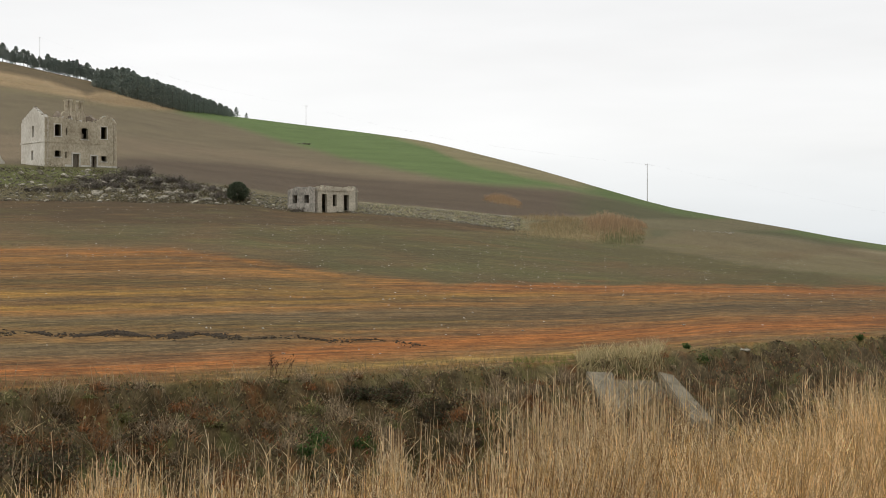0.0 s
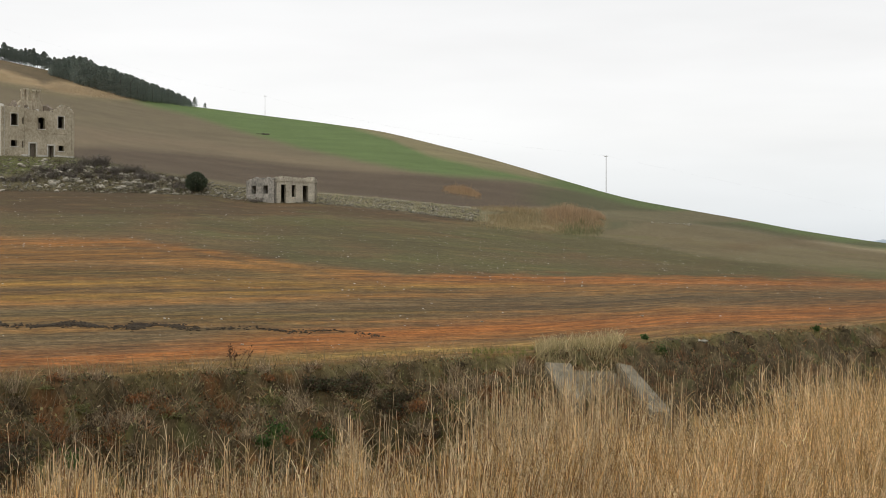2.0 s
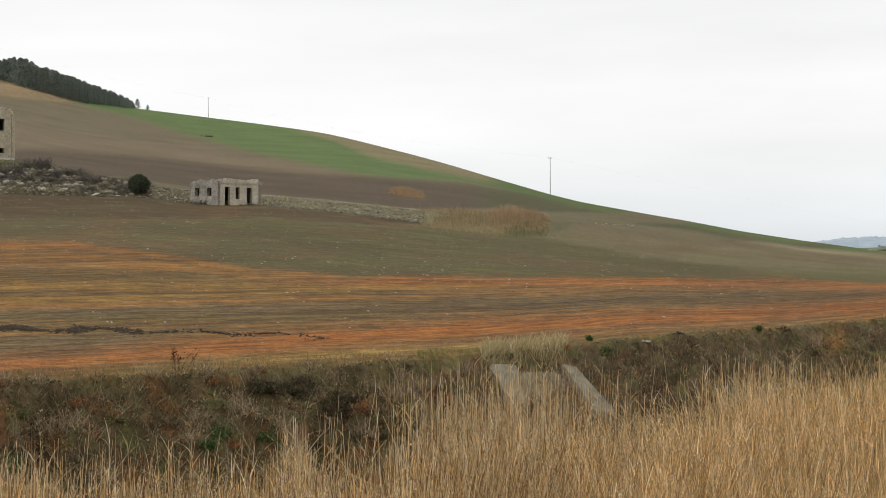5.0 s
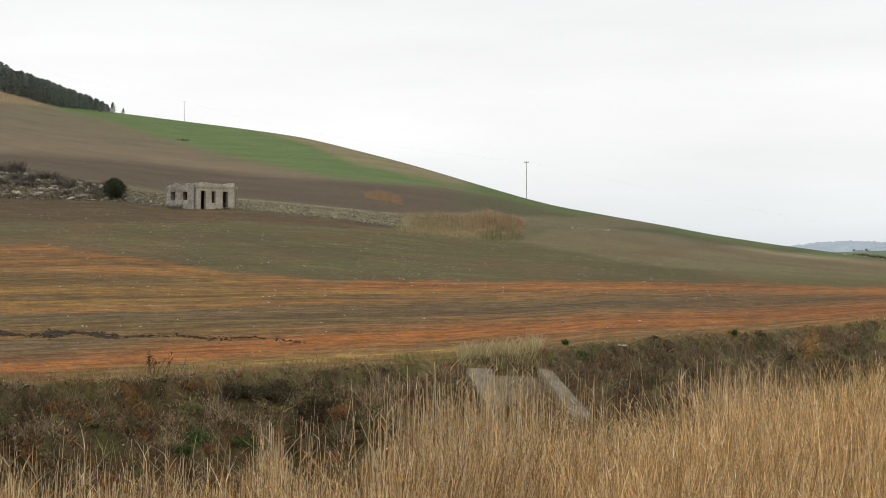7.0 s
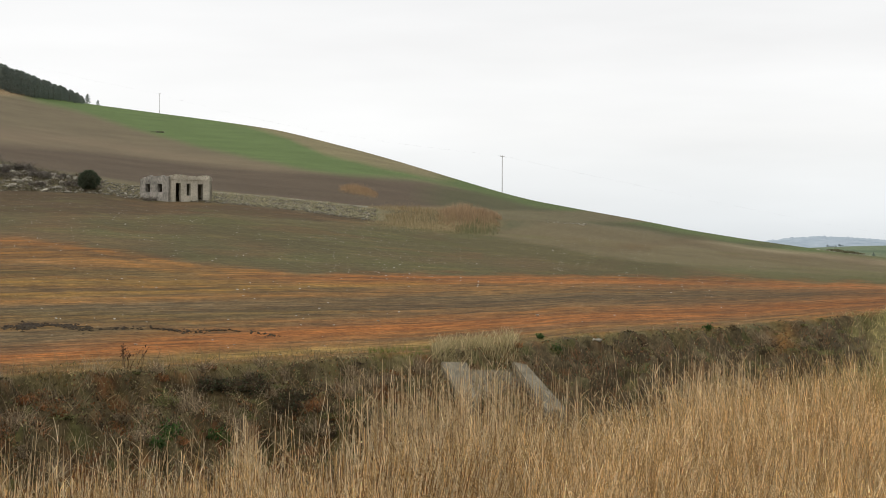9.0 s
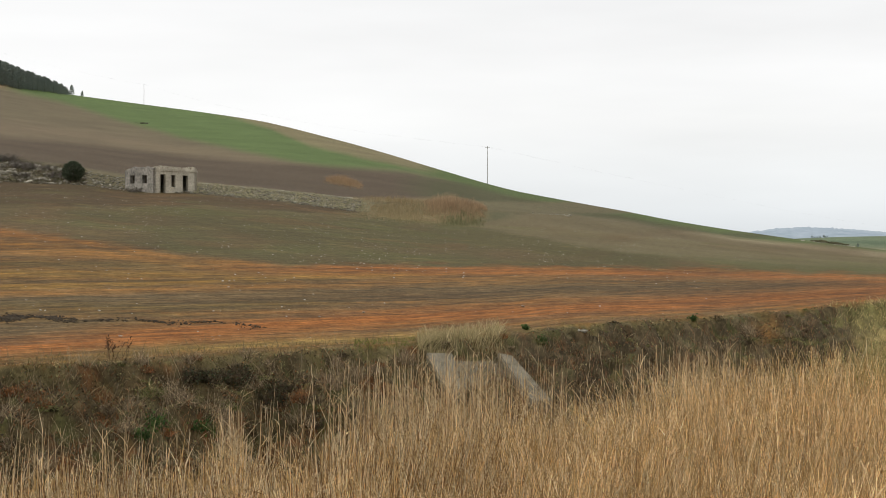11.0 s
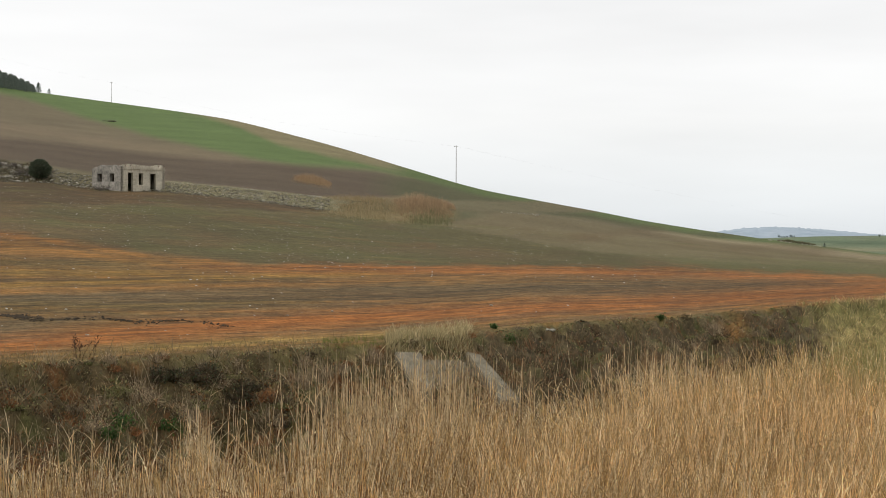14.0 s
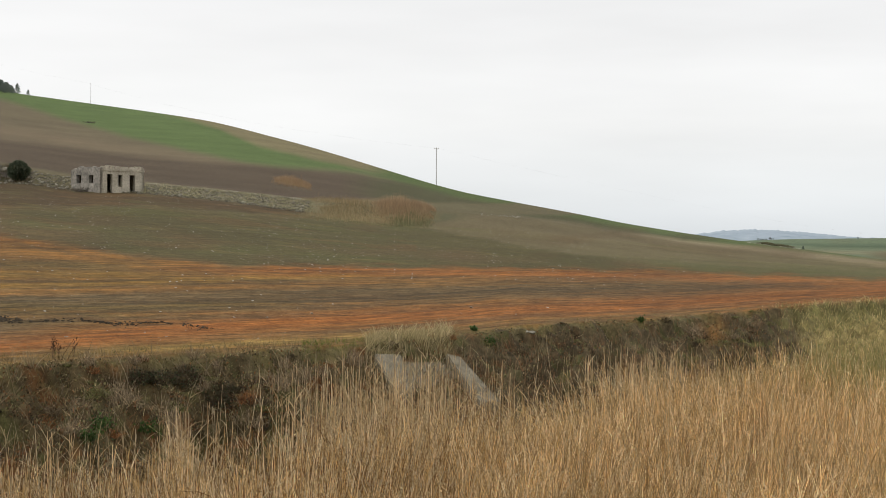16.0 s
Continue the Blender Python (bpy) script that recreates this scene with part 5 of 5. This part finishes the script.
def along_bank(rs, n, p0, p1, az0=-19, az1=28):
    """Places on the far bank, by distance from the near line of the channel."""
    az = np.radians(rs.uniform(az0, az1, n))
    p = rs.uniform(p0, p1, n)
    rad = p * math.sqrt(2) / (np.cos(az) - np.sin(az))
    return rad * np.sin(az), rad * np.cos(az), p


def bank_scrub():
    rs = np.random.RandomState(28)
    n = 66000
    x, y, p = along_bank(rs, n, 23.5, 32.0)
    keep = waves(x, y, 2.5, 21) + rs.normal(0, 0.7, n) - 0.6 * np.clip((x / y - 0.13) / 0.05, 0, 1) > -0.5
    keep &= x / y < 0.366 + 0.006 * waves(x, y, 1.5, 49)
    x, y, p = x[keep], y[keep], p[keep]
    n = len(x)
    z = height(x, y)
    L_ = (rs.uniform(0.04, 0.25, n) * (1 + 0.4 * waves(x, y, 2.5, 21)) + 0.06) * np.clip((32.4 - p) / 2, 0.25, 1)
    lean = rs.normal(0, 0.5, (n, 2))
    base = np.stack([x, y, z - 0.03], 1)
    tip = np.stack([lean[:, 0] * L_, lean[:, 1] * L_, L_], 1)
    bow = np.stack([lean[:, 0] * L_ * 0.5, lean[:, 1] * L_ * 0.5, -0.4 * L_ * rs.uniform(0, 1, n)], 1)
    tone = (0.9 + 0.4 * waves(x, y, 5, 22))[:, None]
    col = pick(rs, n, (172, 150, 112), (136, 116, 86), (200, 178, 138), (84, 70, 52), (156, 114, 78), (132, 128, 88), spread=0.45)
    col = col * (1 - 0.15 * np.clip((x / y - 0.13) / 0.05, 0, 1))[:, None] * np.clip(tone, 0.4, 1.5)
    sets = [strands(base, tip, bow, rs.uniform(0.008, 0.026, n), col, 2, 2, 0.8, rs)]
    m = 100000
    x, y, p = along_bank(rs, m, 23.5, 31.5)
    k = (waves(x, y, 3.2, 23) + rs.normal(0, 0.6, m) > -0.3) & (x / y < 0.366 + 0.006 * waves(x, y, 1.5, 49))
    x, y = x[k], y[k]
    m = len(x)
    c = np.stack([x, y, height(x, y) + 0.3 * rs.uniform(0, 1, m) ** 3 * np.clip((32.2 - p[k]) / 2.5, 0.15, 1)], 1)
    sets.append(leaves(c, rs.uniform(0.03, 0.1, m), pick(rs, m, (98, 86, 64), (118, 100, 74), (100, 100, 68), (140, 98, 64), (84, 74, 56), (160, 150, 104), spread=0.4), rs))
    tagged(new("bank_scrub", mesh_from("bank_scrub", sets, STRAW)), "dead brown weeds and brambles on the channel bank", kind="stuff")


def bank_clumps():
    """Dead bushes and low mats that break up the banks: grey twigs, rusty dock, olive weeds, dark bramble."""
    rs = np.random.RandomState(33)
    kinds = (((184, 164, 132), (152, 134, 108), (120, 104, 84)), ((160, 108, 66), (138, 94, 60), (116, 84, 58)), ((120, 122, 74), (146, 140, 90), (100, 102, 62)), ((76, 66, 50), (96, 82, 62), (64, 58, 44)))
    sets = []
    x, y, p = along_bank(rs, 760, 24.2, 31.5, -19, 20.4)
    u = 1000 * x / y
    keep = ~((u > 84) & (u < 182) & (p < 31.0)) & ((u < 180) | (rs.uniform(0, 1, len(u)) < 0.55))
    x, y, p, u = x[keep], y[keep], p[keep], u[keep]
    K = len(x)
    which = np.where(waves(x, y, 3.0, 51) > 0.35, 1, np.where(waves(x, y, 3.5, 52) > 0.4, 2, np.where(waves(x, y, 3.0, 53) > 0.25, 3, 0)))
    which = np.where(rs.uniform(0, 1, K) < 0.3, rs.randint(0, 4, K), which)
    which = np.where((u > 180) & (which == 1), 2, which)
    R = rs.uniform(0.12, 0.5, K) * np.clip((32.6 - p) / 2.5, 0.35, 1)
    H = R * np.array([1.7, 1.1, 0.6, 1.0])[which] * rs.uniform(0.7, 1.3, K)
    o = np.stack([x, y, height(x, y) - 0.04], 1)
    for kind in range(4):
        ks = np.nonzero(which == kind)[0]
        k = np.repeat(ks, 85)
        n = len(k)
        a = rs.uniform(0, 6.283, n)
        out = rs.uniform(0, 1, n) ** 0.7
        r_ = R[k]
        base = o[k] + np.stack([rs.normal(0, 0.35, n) * r_, rs.normal(0, 0.35, n) * r_, 0 * a], 1)
        tip = np.stack([np.cos(a) * out * r_, np.sin(a) * out * r_, H[k] * rs.uniform(0.4, 1.15, n)], 1)
        bow = np.stack([np.cos(a) * out * r_ * 0.5, np.sin(a) * out * r_ * 0.5, -0.35 * H[k] * out], 1)
        tone = np.repeat(rs.uniform(0.75, 1.25, len(ks)), 85)[:, None]
        sets.append(strands(base, tip, bow, rs.uniform(0.007, 0.018, n), pick(rs, n, *kinds[kind], spread=0.35) * tone, 2, 2, 0.7, rs))
        k = np.repeat(ks, 25 if kind == 0 else 90)
        n = len(k)
        d = rs.normal(size=(n, 3))
        d /= np.linalg.norm(d, axis=1, keepdims=True)
        d[:, 2] = np.abs(d[:, 2])
        c = o[k] + d * (rs.uniform(0.3, 1, n) ** 0.5)[:, None] * np.stack([R[k], R[k], H[k]], 1)
        sets.append(leaves(c, rs.uniform(0.025, 0.075, n), pick(rs, n, *kinds[kind], spread=0.35), rs))
    tagged(new("bank_weeds", mesh_from("bank_weeds", sets, STRAW)), "clumps of dead twiggy weeds, rusty dock and low green mats on the bank", kind="stuff")


def edge_grass():
    """Dry grass along the lip of the field."""
    rs = np.random.RandomState(38)
    sets = []
    for n, p0, p1, a0, a1, h0, h1, cols in (
            (1500, 31.4, 33.0, 8.5, 28, 0.04, 0.14, ((150, 134, 84), (164, 144, 98), (124, 118, 68))),
            (6500, 31.1, 33.0, -19, 8.5, 0.04, 0.18, ((146, 128, 88), (160, 140, 100), (118, 104, 74), (112, 108, 66))),
            (3000, 30.9, 32.4, 5.0, 8.2, 0.15, 0.6, ((196, 178, 136), (172, 158, 116), (150, 142, 100), (212, 194, 152))),
            (600, 29.9, 31.3, 5.0, 8.6, 0.12, 0.4, ((190, 170, 128), (160, 144, 106), (130, 120, 86))),
            (900, 31.2, 32.6, 2.6, 5.4, 0.08, 0.25, ((128, 132, 70), (112, 118, 62))),
            (500, 30.9, 32.4, -17, 4.8, 0.25, 0.7, ((150, 132, 98), (128, 112, 84))),
            (4200, 24.5, 31.3, -19, 6, 0.2, 0.75, ((176, 156, 120), (152, 134, 104), (130, 116, 94))),
            (220, 31.0, 31.8, -7.8, -7.0, 0.25, 0.6, ((178, 160, 128), (160, 144, 116))),
            (160, 25, 31, -18, 5, 0.9, 1.5, ((190, 170, 132), (160, 142, 112))),
            (5000, 24, 31, 8, 21, 0.2, 0.8, ((146, 124, 96), (124, 104, 80), (166, 144, 108), (150, 108, 78))),
            (26000, 23, 31.8, 18.8, 28.2, 0.1, 0.45, ((146, 146, 94), (184, 168, 114), (208, 184, 132), (124, 128, 80), (220, 198, 148)))):
        x, y, p = along_bank(rs, n, p0, p1, a0, a1)
        k = waves(x, y, 2.0, 31) + rs.normal(0, 0.5, n) > -0.35
        if a0 > 15:
            k = (x / y - 0.354 - 0.009 * np.clip(31.8 - p, 0, 2) + 0.009 * waves(x, y, 1.5, 49)) / 0.04 > rs.uniform(0, 1, n)
        x, y = x[k], y[k]
        n = len(x)
        L_ = rs.uniform(h0, h1, n)
        lean = rs.normal(0, 0.25, (n, 2))
        base = np.stack([x, y, height(x, y) - 0.03], 1)
        tip = np.stack([lean[:, 0] * L_, lean[:, 1] * L_, L_], 1)
        bow = np.stack([lean[:, 0] * L_ * 0.6, lean[:, 1] * L_ * 0.6, -0.2 * L_ * rs.uniform(0, 1, n)], 1)
        sets.append(strands(base, tip, bow, rs.uniform(0.01, 0.024, n), pick(rs, n, *cols), 2, 2, 0.85, rs))
    tagged(new("edge_grass", mesh_from("edge_grass", sets, STRAW)), "dry tufted grass along the lip of the field", kind="stuff")


def far_patches():
    """Dry cane patches on the hill."""
    rs = np.random.RandomState(48)
    sets = []
    for n, pts, hh, cols in (
            (11000, [(38.0, 19.5, 0), (64.8, 17.0, 0), (101.6, 14.8, 0), (112.3, 15.6, 0)], 1.0, ((168, 152, 116), (150, 138, 104), (180, 162, 126))),
            (5000, [(96.0, 14.0, 0), (112.0, 13.0, 0), (134.0, 15.0, 0)], 1.0, ((128, 128, 92), (114, 116, 80), (140, 134, 100))),
            (12000, [(88.4, 22.5, 0), (109.0, 21.5, 0), (133.8, 19.5, 0)], 1.9, ((172, 146, 114), (156, 132, 104), (184, 158, 124))),
            (2600, [(46.4, 23.2, 0), (64.8, 22.5, 0), (94.3, 22.5, 0)], 1.2, ((160, 138, 102), (146, 130, 96))),
            (4200, [(24.6, 38.5, 0), (35.3, 37.2, 0), (52.3, 34.0, 0)], 1.4, ((176, 148, 112), (158, 132, 102))),
            (12000, [(-332.8, 119.4, 0), (-288.7, 115.0, 0), (-266.6, 111.6, 0), (-236.0, 106.2, 0)], 1.1, ((186, 170, 140), (172, 156, 128))),
            (11000, [(-233.4, 103.0, 0), (-207.7, 101.5, 0), (-183.7, 96.8, 0)], 1.7, ((184, 166, 136), (170, 152, 124)))):
        far = pts[0][0] < -100
        t = rs.uniform(0, 1, n)
        us = np.array([q[0] for q in pts])
        u = us[0] + (us[-1] - us[0]) * t
        d = np.interp(u, us, [at(q[0], q[1]).y for q in pts]) + rs.normal(0, 18 if far else 7, n)
        x, y = u / 1000 * d, d
        edge = np.clip(4 * t * (1 - t) + (0.25 if far else 0.0), 0, 1) ** (1.0 if far else 0.8) * (0.75 + 0.35 * t) * np.clip(0.62 + 0.45 * waves(x, y, 22 if far else 6, 41) + 0.2 * waves(x, y, 8 if far else 2.5, 42), 0.12, 1.3)
        L_ = hh * edge * rs.uniform(0.5, 1.1, n)
        base = np.stack([x, y, height(x, y) - 0.1], 1)
        lean = rs.normal(0, 0.18, (n, 2))
        tip = np.stack([lean[:, 0] * L_, lean[:, 1] * L_, L_], 1)
        sets.append(strands(base, tip, tip * np.array([0.3, 0.3, -0.1]), rs.uniform(0.5, 1.2, n) * (0.07 if far else 0.045), pick(rs, n, *cols), 2, 2, 0.7, rs))
    tagged(new("cane_patches", mesh_from("cane_patches", sets, STRAW)), "patches of dry golden cane on the hillside", kind="stuff")


reed_bed()
tall_reeds()
bank_scrub()
bank_clumps()
edge_grass()
far_patches()


def rubble_cover():
    """Dead weeds and small stones all over the rubble bank."""
    rs = np.random.RandomState(58)
    n = 15000
    u = rs.uniform(-310, -126, n)
    f = rs.uniform(0.0, 1.0, n)
    d = f_y(u) + (b_y(u) - f_y(u)) * f
    x, y = u / 1000 * d, d
    k = waves(x, y, 7, 61) + rs.normal(0, 0.6, n) + np.clip((u + 240) / 90, -0.4, 0.6) > 0.0
    x, y = x[k], y[k]
    n = len(x)
    L_ = rs.uniform(0.2, 0.8, n) * (1 + 0.4 * waves(x, y, 5, 62))
    lean = rs.normal(0, 0.45, (n, 2))
    base = np.stack([x, y, height(x, y) - 0.05], 1)
    tip = np.stack([lean[:, 0] * L_, lean[:, 1] * L_, L_], 1)
    sets = [strands(base, tip, tip * np.array([0.4, 0.4, -0.3]), rs.uniform(0.03, 0.07, n), pick(rs, n, (104, 92, 76), (84, 76, 62), (122, 110, 86), (92, 92, 62), (76, 66, 58)), 2, 2, 0.7, rs)]
    n = 9000
    u = rs.uniform(-57, 52, n)
    f = rs.uniform(0.1, 1.05, n)
    d = f_y(u) + (b_y(u) - f_y(u)) * f
    x, y = u / 1000 * d, d
    L_ = rs.uniform(0.12, 0.42, n) * (1 + 0.5 * waves(x, y, 4, 63))
    lean = rs.normal(0, 0.4, (n, 2))
    base = np.stack([x, y, height(x, y) - 0.05], 1)
    tip = np.stack([lean[:, 0] * L_, lean[:, 1] * L_, L_], 1)
    sets.append(strands(base, tip, tip * np.array([0.4, 0.4, -0.3]), rs.uniform(0.03, 0.06, n), pick(rs, n, (178, 168, 136), (150, 144, 112), (128, 128, 92), (190, 178, 146)), 2, 2, 0.7, rs))
    tagged(new("rubble_weeds", mesh_from("rubble_weeds", sets, STRAW)), "grey-brown dead weeds over the rubble bank", kind="stuff")


rubble_cover()


def on_rubble(rs, n):
    u = np.concatenate([rs.uniform(-310, -126, n // 2), rs.uniform(-130, 50, n - n // 2)])
    d = f_y(u) + (b_y(u) - f_y(u)) * rs.uniform(0, 0.95, n)
    return u / 1000 * d, d


def among_shrubs(rs, n):
    u = rs.uniform(-240, -132, n)
    d = f_y(u) + (b_y(u) - f_y(u)) * rs.uniform(0.1, 0.95, n)
    return u / 1000 * d, d


scattered("broken_stones", "pale broken stones heaped among the bare shrubs", 240, 16, among_shrubs, lambda rs, n: rs.uniform(0.3, 0.85, n), STONE, 0.7)
scattered("rubble", "small pale rubble stones over the bank", 5500, 6, on_rubble, lambda rs, n: 0.08 + 0.32 * rs.uniform(0, 1, n) ** 1.6, STONE, 0.7)


def leafy_plant(u, e, size, seed):
    rs = np.random.RandomState(seed)
    p = at(u, e)
    n = 160
    c = rs.normal(0, 0.3, (n, 3)) * np.array([size, size, size * 0.7]) + np.array([0, 0, size * 0.45])
    ob = empty("green_plant", Matrix.Translation(p), "low bright green leafy weed on the channel bank", "plant", "green weeds on the bank")
    leafage = new("leafage", mesh_from("leafage", [leaves(c, rs.uniform(0.05, 0.11, n), pick(rs, n, (78, 100, 54), (96, 116, 64), (62, 84, 46)), rs)], LEAF))
    tagged(leafage, kind="stuff").parent = ob


for k, (u, e, z) in enumerate([(-81.7, -127.0, 0.5), (-53.0, -130.0, 0.45), (-89.8, -132.5, 0.35), (158.7, -59.8, 0.2), (169.7, -70.0, 0.35), (271.7, -55.4, 0.25), (-215.0, -145.4, 0.5)]):
    leafy_plant(u, e, z, 70 + k)


def far_tree(u, dist, size, rs, kind=None):
    ob = plant(rs.randrange(5) if kind is None else kind, u, dist, size, rs)
    tagged(ob, "small tree far off across the valley, its crown paled for haze", "tree", "trees across the valley")


rs_f = random.Random(5)
for k in range(9):
    far_tree(353 + k * 1.3 + rs_f.uniform(-0.5, 0.5), 1480, rs_f.uniform(0.25, 0.5), rs_f, 8)
far_tree(424, 1400, 0.5, rs_f, 8)
far_tree(385, 330, 0.11, rs_f)


# single stones that catch the eye on the bank, and a seeded weed at the lip
for u, e, size in ((198.1, -63.3, 0.28), (194.4, -62.2, 0.18), (156.8, -44.6, 0.2), (51.9, -48.2, 0.16)):
    p = at(u, e)
    ob = boulder(u, e, p.y, size, rs_s)


def seeded_weed():
    rs = np.random.RandomState(91)
    o = at(-108.2, -78.4)
    root = empty("dock_weed", Matrix.Translation(o - Vector((0, 0, 0.05))), "dead dark brown weed with dry seed heads at the field edge", "plant")
    n = 9
    base = np.stack([rs.normal(0, 0.15, n), rs.normal(0, 0.1, n), np.zeros(n)], 1)
    tip = np.stack([rs.normal(0, 0.12, n), rs.normal(0, 0.1, n), rs.uniform(0.35, 0.8, n)], 1)
    new("stem", mesh_from("stem", [strands(base, tip, tip * np.array([0.4, 0.4, -0.05]), np.full(n, 0.014), pick(rs, n, (84, 62, 44)), 3, 3, 0.5, rs)], STRAW)).parent = root
    k = rs.randint(0, n, 130)
    f = rs.uniform(0.6, 1.0, 130)[:, None]
    c = base[k] + tip[k] * f + rs.normal(0, 0.03, (130, 3))
    heads = new("seed_head", mesh_from("seed_head", [leaves(c, rs.uniform(0.03, 0.06, 130), pick(rs, 130, (74, 52, 38), (90, 64, 44)), rs)], STRAW))
    tagged(heads, kind="stuff").parent = root


seeded_weed()


def bramble(u, e, size, seed):
    """A dark tangled bramble, added to stand in for shade in a bank hollow."""
    rs = np.random.RandomState(seed)
    p = at(u, e)
    root = empty("bramble_bush", Matrix.Translation(p), "dark tangled bramble added as shade in a hollow of the bank", "bush", "brambles on the bank")
    n = 1000
    d = rs.normal(size=(n, 3))
    d /= np.linalg.norm(d, axis=1, keepdims=True)
    c = d * (rs.uniform(0.2, 1, n) ** 0.5 * (0.8 + 0.3 * np.sin(d[:, 0] * 5 + seed)))[:, None] * np.array([1.15, 0.7, 0.42]) * size + np.array([0, 0, 0.12 * size])
    leafage = new("leafage", mesh_from("leafage", [leaves(c, rs.uniform(0.04, 0.1, n), pick(rs, n, (78, 70, 52), (92, 80, 60), (82, 86, 60), spread=0.35), rs)], STRAW))
    tagged(leafage, kind="stuff").parent = root
    m = 70
    b = rs.normal(0, 0.25 * size, (m, 3)) * np.array([1, 0.7, 0.1])
    t = rs.normal(0, 0.5 * size, (m, 3)) + np.array([0, 0, 0.7 * size])
    new("cane", mesh_from("cane", [strands(b, t, np.stack([t[:, 0] * 0.6, t[:, 1] * 0.6, -0.7 * t[:, 2]], 1), rs.uniform(0.008, 0.014, m), pick(rs, m, (96, 76, 58), (78, 62, 50)), 3, 4, 0.6, rs)], STRAW)).parent = root


for k, (u, e, z) in enumerate([(-30.9, -94.6, 0.9), (-10.7, -109.4, 1.0), (-1.5, -101.3, 0.8), (-53.0, -92.0, 0.7), (-266.6, -145.4, 1.0), (-248.2, -134.4, 0.8)]):
    bramble(u, e, z, 120 + k)


def broken_wall():
    o = at(-293, 0, 216)
    root = empty("broken_wall", Matrix.Translation(o) @ pose(0, 0, 0, 0, 0, 30), "stub of a broken pale stone wall beside the ruin", "wall")
    part("wall_stub", wall(1.6, 0.5, ragged(61, [(0, 1.6), (0.8, 1.4), (1.2, 0.7), (1.6, 0.3)], 0.15)), WHITEWASH, root)


broken_wall()


def hedge():
    """A dark low hedge on the brow of the spur."""
    rs = np.random.RandomState(141)
    n = 3200
    u = rs.uniform(352, 379, n)
    d = 326 + rs.normal(0, 1.0, n)
    x, y = u / 1000 * d, d
    h = rs.uniform(0, 1, n) * (0.4 + 0.2 * waves(x, y, 6, 71)) * np.clip((u - 350) / 8, 0.3, 1)
    c = np.stack([x, y, height(x, y) + h], 1)
    root = empty("hedge", Matrix.Translation((0, 0, 0)), "low dark green hedge on the brow of the spur", "hedge")
    tagged(new("leafage", mesh_from("leafage", [leaves(c, rs.uniform(0.15, 0.35, n), pick(rs, n, (124, 122, 92), (110, 110, 84), (136, 130, 100)), rs)], LEAF)), kind="stuff").parent = root
    b = np.stack([x, y, height(x, y) - 0.1], 1)[:160]
    t = np.stack([rs.normal(0, 0.2, 160), rs.normal(0, 0.2, 160), rs.uniform(0.2, 0.5, 160)], 1)
    tagged(new("stem_frame", mesh_from("stem_frame", [strands(b, t, t * 0.1, np.full(160, 0.03), pick(rs, 160, (84, 70, 56)), 3, 2, 0.5, rs)], STRAW)), kind="stuff").parent = root


hedge()
